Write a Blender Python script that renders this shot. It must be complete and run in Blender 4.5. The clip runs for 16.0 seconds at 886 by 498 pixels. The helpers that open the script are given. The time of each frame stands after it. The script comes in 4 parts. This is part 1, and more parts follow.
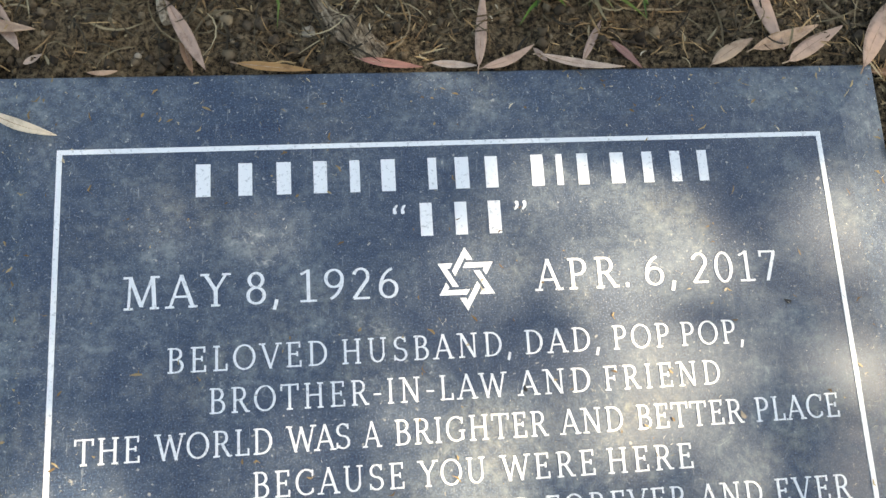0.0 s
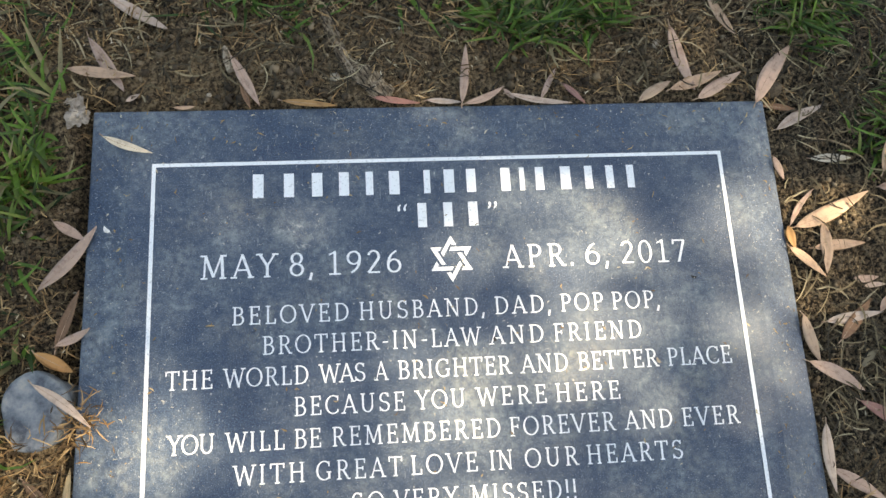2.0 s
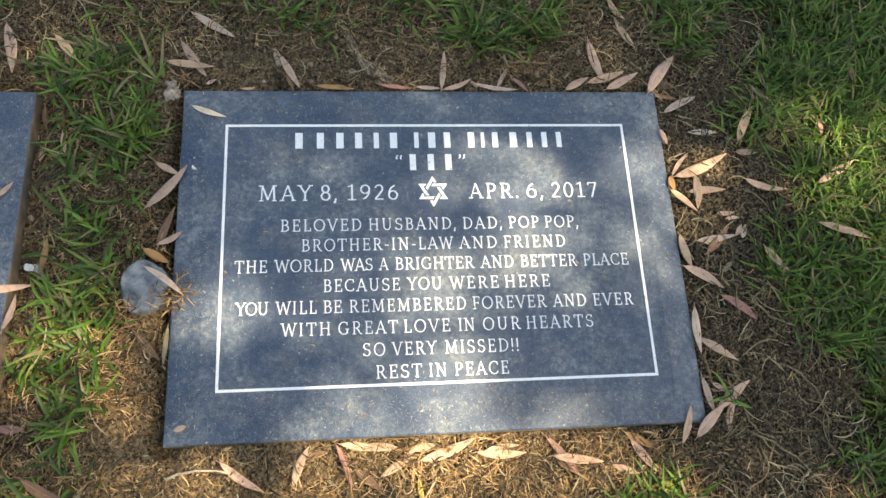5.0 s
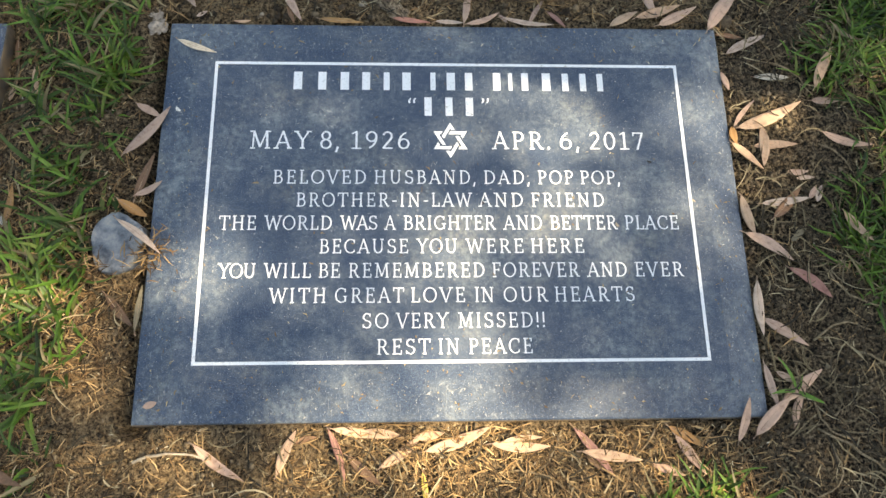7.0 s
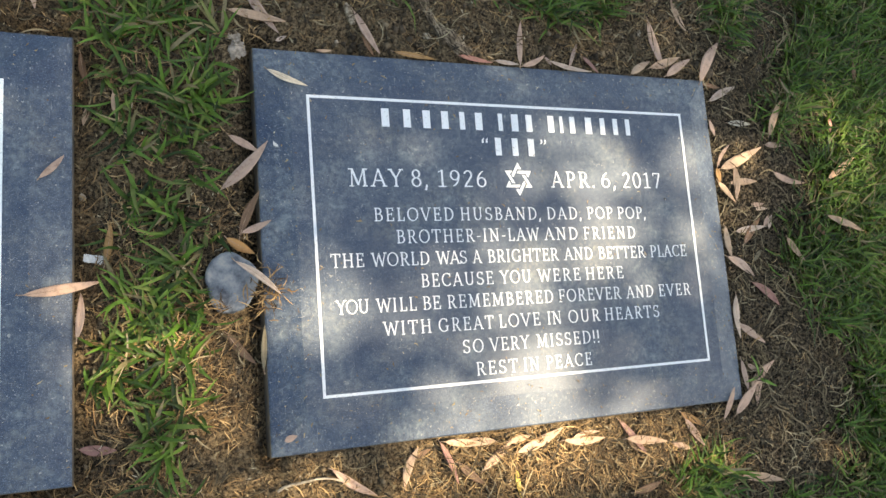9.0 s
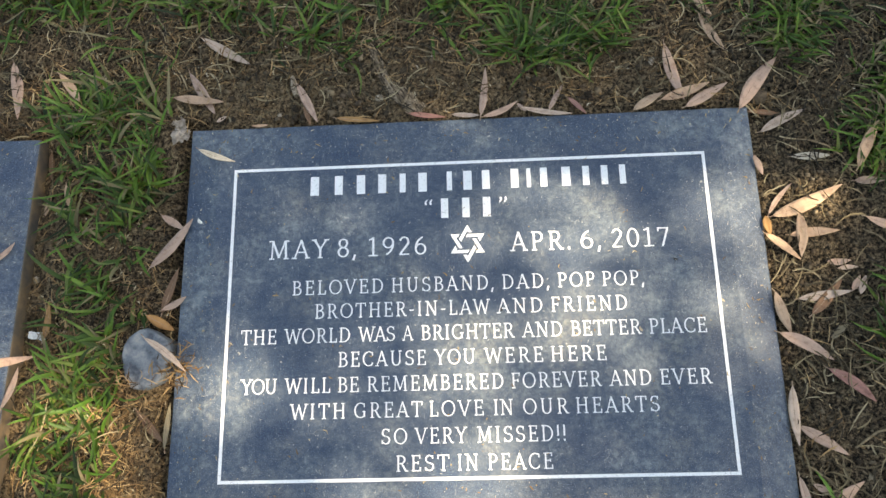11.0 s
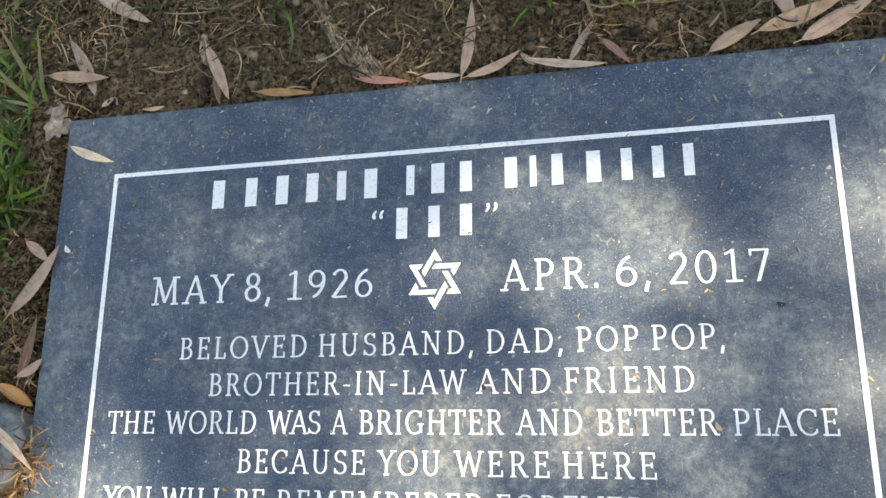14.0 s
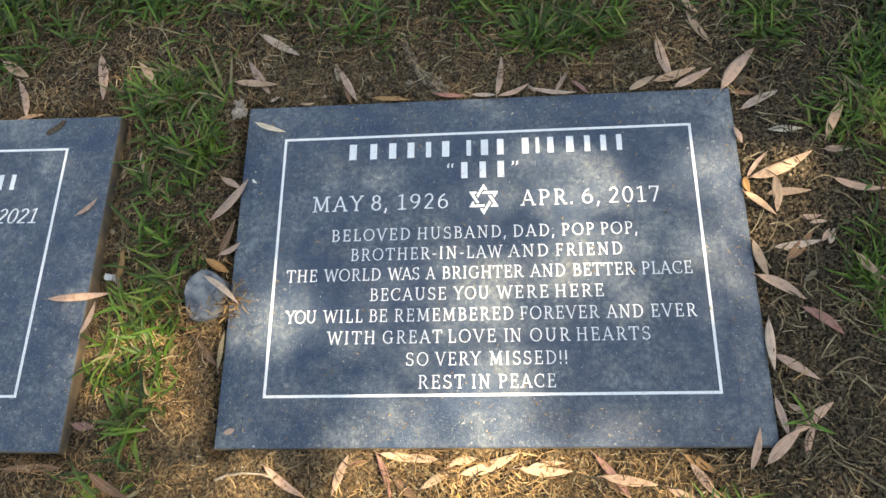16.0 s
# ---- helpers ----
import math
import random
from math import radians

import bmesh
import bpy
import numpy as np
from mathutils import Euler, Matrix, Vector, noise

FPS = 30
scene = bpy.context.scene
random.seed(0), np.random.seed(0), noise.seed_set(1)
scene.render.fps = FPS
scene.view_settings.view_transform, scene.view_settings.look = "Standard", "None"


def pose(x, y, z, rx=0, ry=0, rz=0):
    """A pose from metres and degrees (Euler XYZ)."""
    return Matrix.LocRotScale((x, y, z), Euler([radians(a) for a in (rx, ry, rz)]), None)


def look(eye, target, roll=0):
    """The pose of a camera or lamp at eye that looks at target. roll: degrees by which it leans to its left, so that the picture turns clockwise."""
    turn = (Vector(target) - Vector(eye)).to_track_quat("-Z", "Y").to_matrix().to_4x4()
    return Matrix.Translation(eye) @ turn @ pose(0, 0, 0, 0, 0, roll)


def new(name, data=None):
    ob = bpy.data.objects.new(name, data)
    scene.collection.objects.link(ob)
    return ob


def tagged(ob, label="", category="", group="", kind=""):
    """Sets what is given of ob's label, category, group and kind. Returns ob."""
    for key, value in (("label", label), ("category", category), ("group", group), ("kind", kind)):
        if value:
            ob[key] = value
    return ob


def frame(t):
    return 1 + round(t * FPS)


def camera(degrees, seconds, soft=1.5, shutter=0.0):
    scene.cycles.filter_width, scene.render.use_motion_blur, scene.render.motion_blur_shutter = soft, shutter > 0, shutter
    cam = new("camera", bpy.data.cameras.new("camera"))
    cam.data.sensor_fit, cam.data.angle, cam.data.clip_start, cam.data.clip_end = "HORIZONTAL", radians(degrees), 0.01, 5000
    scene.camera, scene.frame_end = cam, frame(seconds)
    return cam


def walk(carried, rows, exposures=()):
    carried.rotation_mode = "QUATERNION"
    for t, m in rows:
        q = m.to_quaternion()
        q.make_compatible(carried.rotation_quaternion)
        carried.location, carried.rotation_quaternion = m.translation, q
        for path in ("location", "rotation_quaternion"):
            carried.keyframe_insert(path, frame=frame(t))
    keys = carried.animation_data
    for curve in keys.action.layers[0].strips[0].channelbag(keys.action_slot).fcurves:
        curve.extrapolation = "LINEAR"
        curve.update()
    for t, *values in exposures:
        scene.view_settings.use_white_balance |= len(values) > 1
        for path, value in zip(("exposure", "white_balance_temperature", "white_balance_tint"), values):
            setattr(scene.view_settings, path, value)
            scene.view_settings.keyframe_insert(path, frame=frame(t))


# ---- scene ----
cam = camera(60.2, 16.0)
PATH = [
    (0, (-0.062, -0.004, 0.465), (0.141, 0.385, -1.486), 24.7),
    (0.5, (-0.059, -0.003, 0.47), (0.143, 0.387, -1.481), 24.8),
    (1, (-0.058, -0.014, 0.482), (0.146, 0.383, -1.467), 24.9),
    (1.5, (-0.067, -0.027, 0.506), (0.141, 0.415, -1.433), 21.9),
    (2, (-0.066, -0.074, 0.62), (0.118, 0.4, -1.314), 18.6),
    (2.5, (-0.1, -0.157, 0.758), (0.064, 0.404, -1.155), 13.9),
    (3, (-0.132, -0.229, 0.848), (0.104, 0.352, -1.051), 18.3),
    (3.5, (-0.122, -0.253, 0.864), (0.108, 0.319, -1.039), 19.7),
    (5.8, (-0.086, -0.298, 0.789), (0.124, 0.367, -1.086), 15.3),
    (6, (-0.083, -0.297, 0.756), (0.09, 0.365, -1.123), 12.2),
    (6.5, (-0.054, -0.28, 0.697), (0.066, 0.338, -1.201), 9.9),
    (7, (-0.047, -0.273, 0.721), (0.051, 0.321, -1.186), 8.8),
    (7.5, (-0.126, -0.234, 0.74), (0.175, 0.269, -1.172), 28.9),
    (8, (-0.287, -0.177, 0.757), (0.238, 0.182, -1.139), 51.8),
    (8.5, (-0.389, -0.144, 0.767), (0.313, 0.112, -1.089), 66.5),
    (9, (-0.421, -0.121, 0.779), (0.329, 0.138, -1.057), 67.9),
    (9.5, (-0.398, -0.136, 0.794), (0.306, 0.149, -1.056), 64.0),
    (10, (-0.296, -0.153, 0.803), (0.251, 0.203, -1.087), 53.2),
    (10.2, (-0.22, -0.165, 0.802), (0.173, 0.31, -1.1), 37.1),
    (12.3, (0.142, -0.059, 0.543), (-0.329, 0.474, -1.326), -42.4),
    (12.5, (0.129, -0.048, 0.505), (-0.363, 0.466, -1.364), -44.3),
    (13, (0.102, -0.019, 0.462), (-0.353, 0.475, -1.421), -41.9),
    (13.5, (0.102, -0.022, 0.467), (-0.335, 0.458, -1.425), -42.1),
    (14, (0.117, -0.028, 0.47), (-0.333, 0.443, -1.421), -45.1),
    (14.5, (0.138, -0.045, 0.52), (-0.305, 0.43, -1.372), -44.6),
    (15, (0.165, -0.112, 0.65), (-0.264, 0.399, -1.235), -41.6),
    (15.5, (0.092, -0.225, 0.75), (-0.152, 0.339, -1.153), -25.4),
    (16, (0.03, -0.299, 0.824), (-0.147, 0.397, -1.043), -14.9),
]
walk(cam, [(t, look(eye, target, roll)) for t, eye, target, roll in PATH], exposures=[(0.0, 1.80, 9100, 7), (16.0, 1.80, 9100, 7)])

# ---- light ----
SUN_ELEVATION, SUN_TURN = 52.0, 105.0     # degrees; turn: clockwise from +y
world = bpy.data.worlds.new("sky")
scene.world = world
world.use_nodes = True
sky = world.node_tree.nodes.new("ShaderNodeTexSky")
sky.sky_type = "NISHITA"
sky.sun_disc = False
sky.sun_elevation, sky.sun_rotation = radians(SUN_ELEVATION), radians(SUN_TURN)
background = world.node_tree.nodes["Background"]
background.inputs["Strength"].default_value = 0.133
world.node_tree.links.new(sky.outputs["Color"], background.inputs["Color"])
TO_SUN = Vector((math.sin(radians(SUN_TURN)) * math.cos(radians(SUN_ELEVATION)), math.cos(radians(SUN_TURN)) * math.cos(radians(SUN_ELEVATION)), math.sin(radians(SUN_ELEVATION))))
sun = new("sun", bpy.data.lights.new("sun", "SUN"))
sun.data.energy, sun.data.angle, sun.data.color = 4.6, radians(0.53), (1.0, 0.94, 0.86)
sun.matrix_world = look(TO_SUN * 20, (0, 0, 0))

# ---- materials ----
def material(name, rough=0.7, spec=0.5):
    m = bpy.data.materials.new(name)
    m.use_nodes = True
    b = m.node_tree.nodes["Principled BSDF"]
    b.inputs["Roughness"].default_value = rough
    b.inputs["Specular IOR Level"].default_value = spec
    return m, m.node_tree, b


def node(tree, kind, **values):
    n = tree.nodes.new(kind)
    for key, value in values.items():
        n.inputs[key.replace("_", " ")].default_value = value
    return n


def noise_tex(tree, scale, detail=4.0, rough=0.6, coords=None):
    n = node(tree, "ShaderNodeTexNoise", Scale=scale, Detail=detail, Roughness=rough)
    if coords is None:
        coords = tree.nodes.new("ShaderNodeNewGeometry").outputs["Position"]
    tree.links.new(coords, n.inputs["Vector"])
    return n.outputs["Fac"]


def ramp(tree, fac, *stops):
    r = tree.nodes.new("ShaderNodeValToRGB")
    e = r.color_ramp.elements
    while len(e) < len(stops):
        e.new(0.5)
    for i, (at, c) in enumerate(stops):
        e[i].position, e[i].color = at, (*c, 1) if isinstance(c, tuple) else (c, c, c, 1)
    tree.links.new(fac, r.inputs["Fac"])
    return r.outputs["Color"]


def mix(tree, fac, a, b, kind="MIX"):
    n = tree.nodes.new("ShaderNodeMix")
    n.data_type, n.blend_type = "RGBA", kind
    for slot, value in ((0, fac), (6, a), (7, b)):
        if isinstance(value, (int, float)):
            n.inputs[slot].default_value = value if slot == 0 else (value, value, value, 1)
        elif isinstance(value, tuple):
            n.inputs[slot].default_value = (*value, 1)
        else:
            tree.links.new(value, n.inputs[slot])
    return n.outputs[2]


def bump(tree, b, height, strength=0.3, distance=0.001):
    n = node(tree, "ShaderNodeBump", Strength=strength, Distance=distance)
    tree.links.new(height, n.inputs["Height"])
    tree.links.new(n.outputs["Normal"], b.inputs["Normal"])


def granite(name, dust, rough):
    """Dark polished granite under a film of dust, with fine crystals, scuffs, scratches and brown dirt."""
    m, t, b = material(name, rough, 0.5)
    cloud = noise_tex(t, 8.0, 7.0, 0.68)
    mottle = noise_tex(t, 46.0, 8.0, 0.75)
    fine = noise_tex(t, 170.0, 7.0, 0.72)
    crystal = noise_tex(t, 900.0, 2.0, 0.6)
    stone = ramp(t, crystal, (0.35, (0.007, 0.015, 0.033)), (0.55, (0.012, 0.036, 0.080)), (0.72, (0.10, 0.132, 0.180)))
    film = ramp(t, cloud, (0.38, 0.10), (0.50, 0.58), (0.61, 1.0))
    film = mix(t, 1.0, film, ramp(t, mottle, (0.36, 0.40), (0.50, 0.95), (0.64, 1.60)), "MULTIPLY")
    grain = ramp(t, fine, (0.40, 0.20), (0.53, 0.52), (0.70, 0.95))
    cover = mix(t, 1.0, film, grain, "MULTIPLY")
    cover = mix(t, 1.0, cover, (dust, dust, dust), "MULTIPLY")
    dirt = mix(t, ramp(t, noise_tex(t, 14.0, 5.0, 0.6), (0.5, 0.0), (0.68, 1.0)), (0.197, 0.222, 0.229), (0.224, 0.221, 0.192))
    colour = mix(t, cover, stone, dirt)
    # thin curling scratches and dried water marks
    for scale, half, tone, much in ((26.0, 0.0050, (0.34, 0.34, 0.32), 0.75), (60.0, 0.0075, (0.30, 0.31, 0.31), 0.6)):
        wisp = ramp(t, noise_tex(t, scale, 3.0, 0.55), (0.5 - half, 0.0), (0.5, much), (0.5 + half, 0.0))
        patchy = ramp(t, noise_tex(t, scale * 0.7, 3.0, 0.6), (0.56, 0.0), (0.63, 1.0))
        broken = ramp(t, fine, (0.46, 0.0), (0.56, 1.0))
        colour = mix(t, mix(t, 1.0, mix(t, 1.0, wisp, patchy, "MULTIPLY"), broken, "MULTIPLY"), colour, tone)
    # pale specks and short scuffs
    g = t.nodes.new("ShaderNodeNewGeometry")
    for turn, squash in ((0.5, 9.0), (-0.7, 7.0)):
        place = t.nodes.new("ShaderNodeMapping")
        place.inputs["Rotation"].default_value = (0, 0, turn)
        place.inputs["Scale"].default_value = (squash, 1.0, 1.0)
        t.links.new(g.outputs["Position"], place.inputs["Vector"])
        scuff = ramp(t, noise_tex(t, 55.0, 5.0, 0.7, place.outputs["Vector"]), (0.63, 0.0), (0.72, 0.55))
        colour = mix(t, scuff, colour, (0.30, 0.31, 0.31))
    for scale, low, high, tone in ((210.0, 0.71, 0.75, (0.40, 0.38, 0.33)), (330.0, 0.69, 0.75, (0.36, 0.36, 0.34)), (760.0, 0.66, 0.74, (0.30, 0.32, 0.33))):
        speck = ramp(t, noise_tex(t, scale, 2.0, 0.5), (low, 0.0), (high, 0.65))
        colour = mix(t, speck, colour, tone)
    t.links.new(colour, b.inputs["Base Color"])
    low, high = rough, rough + 0.22
    t.links.new(ramp(t, cover, (0.0, low), (0.45, high)), b.inputs["Roughness"])
    bump(t, b, fine, 0.15, 0.0006)
    return m


GRANITE = granite("polished_granite", 0.88, 0.47)
MARGIN = granite("honed_granite", 0.92, 0.42)

EDGE, t_, b_ = material("stained_granite_side", 0.85)
t_.links.new(mix(t_, ramp(t_, noise_tex(t_, 40.0, 5.0), (0.35, 0.0), (0.65, 1.0)), (0.055, 0.050, 0.045), (0.17, 0.115, 0.065)), b_.inputs["Base Color"])

PAINT, t_, b_ = material("white_inlay", 0.6)
wear = ramp(t_, noise_tex(t_, 420.0, 4.0, 0.7), (0.33, (0.40, 0.41, 0.42)), (0.44, (0.71, 0.72, 0.72)))
t_.links.new(wear, b_.inputs["Base Color"])

SOIL, t_, b_ = material("soil", 0.95, 0.2)
dry = t_.nodes.new("ShaderNodeAttribute")
dry.attribute_name = "dryness"
turf = t_.nodes.new("ShaderNodeAttribute")
turf.attribute_name = "turf"
patch = noise_tex(t_, 30.0, 6.0, 0.7)
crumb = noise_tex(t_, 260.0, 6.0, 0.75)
# near-black low stops of dark and pale paint crevice shade into the bump's hollows
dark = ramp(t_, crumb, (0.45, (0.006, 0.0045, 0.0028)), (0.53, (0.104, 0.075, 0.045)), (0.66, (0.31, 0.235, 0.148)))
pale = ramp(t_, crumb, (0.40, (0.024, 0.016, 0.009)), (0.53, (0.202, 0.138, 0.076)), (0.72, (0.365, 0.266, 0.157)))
blend = mix(t_, ramp(t_, patch, (0.35, 0.0), (0.65, 1.0)), 0.0, 1.0)
both = mix(t_, 0.20, dry.outputs["Color"], blend)
green = ramp(t_, crumb, (0.3, (0.020, 0.035, 0.009)), (0.55, (0.055, 0.090, 0.022)), (0.75, (0.12, 0.15, 0.05)))
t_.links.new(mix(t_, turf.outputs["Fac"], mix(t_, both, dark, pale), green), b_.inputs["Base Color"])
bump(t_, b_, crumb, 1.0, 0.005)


def per_piece(name, stops, rough=0.7, through_light=0.0):
    """A material whose colour differs from blade to blade or chip to chip."""
    m, t, b = material(name, rough, 0.35)
    g = t.nodes.new("ShaderNodeNewGeometry")
    c = ramp(t, g.outputs["Random Per Island"], *stops)
    streak = ramp(t, noise_tex(t, 220.0, 3.0), (0.3, 0.72), (0.7, 1.0))
    c = mix(t, 1.0, c, streak, "MULTIPLY")
    t.links.new(c, b.inputs["Base Color"])
    if through_light:
        tr = t.nodes.new("ShaderNodeBsdfTranslucent")
        ms = t.nodes.new("ShaderNodeMixShader")
        ms.inputs[0].default_value = through_light
        t.links.new(c, tr.inputs["Color"])
        t.links.new(b.outputs[0], ms.inputs[1])
        t.links.new(tr.outputs[0], ms.inputs[2])
        t.links.new(ms.outputs[0], t.nodes["Material Output"].inputs["Surface"])
    return m


GRASS = per_piece("grass_blade", ((0.0, (0.014, 0.030, 0.006)), (0.34, (0.062, 0.124, 0.019)), (0.66, (0.108, 0.220, 0.027)), (0.84, (0.15, 0.21, 0.04)), (0.91, (0.17, 0.145, 0.065)), (1.0, (0.30, 0.24, 0.13))), 0.5, 0.25)
FRESH = per_piece("fresh_sprout", ((0.0, (0.085, 0.19, 0.025)), (1.0, (0.15, 0.29, 0.04))), 0.45, 0.25)
STRAW = per_piece("dry_grass", ((0.0, (0.030, 0.017, 0.007)), (0.35, (0.115, 0.064, 0.026)), (0.7, (0.295, 0.172, 0.072)), (1.0, (0.52, 0.345, 0.165))), 0.8)
CHIP = per_piece("plant_chips", ((0.0, (0.13, 0.075, 0.032)), (0.45, (0.27, 0.175, 0.08)), (0.85, (0.40, 0.30, 0.16)), (1.0, (0.56, 0.49, 0.36))), 0.8)
CLOD = per_piece("soil_crumbs", ((0.0, (0.026, 0.018, 0.011)), (0.5, (0.115, 0.080, 0.047)), (0.9, (0.20, 0.145, 0.088)), (1.0, (0.29, 0.22, 0.14))), 0.95)
FLECK = per_piece("pale_fleck", ((0.0, (0.20, 0.17, 0.12)), (0.4, (0.33, 0.29, 0.21)), (0.8, (0.46, 0.43, 0.36)), (1.0, (0.60, 0.58, 0.52))), 0.8)
RUNNERS = per_piece("dead_runner", ((0.0, (0.018, 0.013, 0.007)), (0.5, (0.075, 0.054, 0.028)), (0.8, (0.21, 0.158, 0.085)), (1.0, (0.44, 0.35, 0.21))), 0.8)
CROWN_LEAF = per_piece("crown_leaf", ((0.0, (0.04, 0.08, 0.02)), (1.0, (0.10, 0.16, 0.05))), 0.5, 0.15)

TONES = {"p": (0.47, 0.315, 0.235), "t": (0.48, 0.32, 0.212), "c": (0.50, 0.38, 0.30), "s": (0.66, 0.56, 0.42), "b": (0.20, 0.11, 0.06),
         "o": (0.42, 0.22, 0.08), "r": (0.34, 0.165, 0.13), "g": (0.23, 0.185, 0.11), "y": (0.52, 0.40, 0.09)}
TONE_WORDS = {"p": "dry pinkish-tan", "t": "dry tan", "c": "pale grey-pink", "s": "bleached cream", "b": "dark brown withered", "o": "orange-brown", "r": "dull red-brown", "g": "grey-green withered", "y": "yellow"}
LEAF = {}
for tone, colour in TONES.items():
    m, t_, b_ = material("dry_leaf_" + TONE_WORDS[tone].replace(" ", "_").replace("-", "_"), 0.6, 0.35)
    info = t_.nodes.new("ShaderNodeObjectInfo")
    tint = ramp(t_, info.outputs["Random"], (0.0, (0.78, 0.80, 0.82)), (1.0, (1.1, 1.02, 0.95)))
    blotch = ramp(t_, noise_tex(t_, 120.0, 5.0, 0.7), (0.3, (0.55, 0.5, 0.48)), (0.5, (0.95, 0.95, 0.95)), (0.75, (1.12, 1.08, 1.05)))
    c = mix(t_, 1.0, mix(t_, 1.0, colour, tint, "MULTIPLY"), blotch, "MULTIPLY")
    t_.links.new(c, b_.inputs["Base Color"])
    bump(t_, b_, noise_tex(t_, 500.0, 3.0), 0.25, 0.0005)
    LEAF[tone] = m

MIDRIB, t_, b_ = material("leaf_midrib", 0.6, 0.3)
t_.links.new(ramp(t_, noise_tex(t_, 150.0, 3.0), (0.35, (0.21, 0.125, 0.080)), (0.65, (0.44, 0.30, 0.20))), b_.inputs["Base Color"])

CEMENT, t_, b_ = material("grey_plug", 0.6)
c = ramp(t_, noise_tex(t_, 60.0, 6.0, 0.7), (0.32, (0.045, 0.052, 0.065)), (0.45, (0.125, 0.138, 0.155)), (0.57, (0.215, 0.222, 0.225)), (0.70, (0.33, 0.305, 0.26)))
t_.links.new(c, b_.inputs["Base Color"])
bump(t_, b_, noise_tex(t_, 260.0, 5.0, 0.7), 0.7, 0.0015)

BARK, t_, b_ = material("weathered_wood", 0.9, 0.2)
c = ramp(t_, noise_tex(t_, 150.0, 6.0, 0.75), (0.36, (0.026, 0.019, 0.014)), (0.48, (0.20, 0.148, 0.10)), (0.64, (0.45, 0.36, 0.26)))
t_.links.new(c, b_.inputs["Base Color"])
bump(t_, b_, noise_tex(t_, 400.0, 4.0), 0.7, 0.002)

ROOT, t_, b_ = material("fibrous_dead_wood", 0.9, 0.2)
along = t_.nodes.new("ShaderNodeMapping")
along.vector_type = "TEXTURE"
along.inputs["Rotation"].default_value = (0, 0, radians(-58))
along.inputs["Scale"].default_value = (7.0, 1.0, 1.0)
t_.links.new(t_.nodes.new("ShaderNodeNewGeometry").outputs["Position"], along.inputs["Vector"])
fibre = noise_tex(t_, 420.0, 5.0, 0.7, along.outputs["Vector"])
c = mix(t_, 1.0, ramp(t_, fibre, (0.38, (0.035, 0.024, 0.015)), (0.49, (0.20, 0.145, 0.095)), (0.64, (0.46, 0.36, 0.25))), ramp(t_, noise_tex(t_, 90.0, 4.0), (0.35, 0.55), (0.6, 1.0)), "MULTIPLY")
t_.links.new(c, b_.inputs["Base Color"])
bump(t_, b_, fibre, 0.9, 0.003)

RUNNER_STEM, t_, b_ = material("tan_stem", 0.8, 0.2)
t_.links.new(ramp(t_, noise_tex(t_, 200.0, 4.0), (0.3, (0.10, 0.07, 0.04)), (0.7, (0.31, 0.23, 0.14))), b_.inputs["Base Color"])
TWIG, t_, b_ = material("pale_twig", 0.8, 0.2)
t_.links.new(ramp(t_, noise_tex(t_, 200.0, 4.0), (0.3, (0.18, 0.135, 0.09)), (0.7, (0.44, 0.37, 0.28))), b_.inputs["Base Color"])
WHITE, t_, b_ = material("white_scrap", 0.6)
t_.links.new(ramp(t_, noise_tex(t_, 300.0, 4.0), (0.3, (0.42, 0.40, 0.35)), (0.6, (0.70, 0.69, 0.65))), b_.inputs["Base Color"])
PALE, t_, b_ = material("crumpled_pale_leaf", 0.8)
t_.links.new(ramp(t_, noise_tex(t_, 150.0, 5.0), (0.3, (0.12, 0.095, 0.07)), (0.6, (0.36, 0.30, 0.24))), b_.inputs["Base Color"])
LUMP, t_, b_ = material("hard_soil", 0.95, 0.2)
t_.links.new(ramp(t_, noise_tex(t_, 220.0, 6.0, 0.75), (0.3, (0.025, 0.019, 0.014)), (0.6, (0.11, 0.08, 0.052))), b_.inputs["Base Color"])
bump(t_, b_, noise_tex(t_, 350.0, 5.0), 0.8, 0.002)
BLACK, t_, b_ = material("black_speck", 0.7)
b_.inputs["Base Color"].default_value = (0.012, 0.011, 0.010, 1)

# ---- helpers for building ----
rng = np.random.default_rng(7)
TABLE = rng.random((64, 64))


def waves(x, y, scale, shift=0.0):
    """Smooth random heights between -1 and 1, about 1 / scale metres from hill to hill."""
    x, y = np.asarray(x) * scale + shift, np.asarray(y) * scale + shift * 1.7
    i, j = np.floor(x).astype(int), np.floor(y).astype(int)
    u, v = x - i, y - j
    u, v = u * u * (3 - 2 * u), v * v * (3 - 2 * v)
    a, b = TABLE[i % 64, j % 64], TABLE[(i + 1) % 64, j % 64]
    c, d = TABLE[i % 64, (j + 1) % 64], TABLE[(i + 1) % 64, (j + 1) % 64]
    return ((a * (1 - u) + b * u) * (1 - v) + (c * (1 - u) + d * u) * v) * 2 - 1


def smooth(a, b, x):
    t = np.clip((x - a) / (b - a), 0, 1)
    return t * t * (3 - 2 * t)


def blob(x, y, cx, cy, rx, ry):
    """1 in the middle of a soft oval, 0 outside it."""
    return 1 - smooth(0.45, 1.25, np.hypot((x - cx) / rx, (y - cy) / ry))


HALF_W, HALF_H = 0.300, 0.213            # the marker
NEXT_X, NEXT_TURN = -0.774, -0.8         # the neighbouring marker


def beside(x, y, cx, w=HALF_W, h=HALF_H):
    """Distance outside a marker's outline; negative inside."""
    dx, dy = np.abs(np.asarray(x) - cx) - w, np.abs(np.asarray(y)) - h
    return np.where((dx > 0) & (dy > 0), np.hypot(dx, dy), np.maximum(dx, dy))


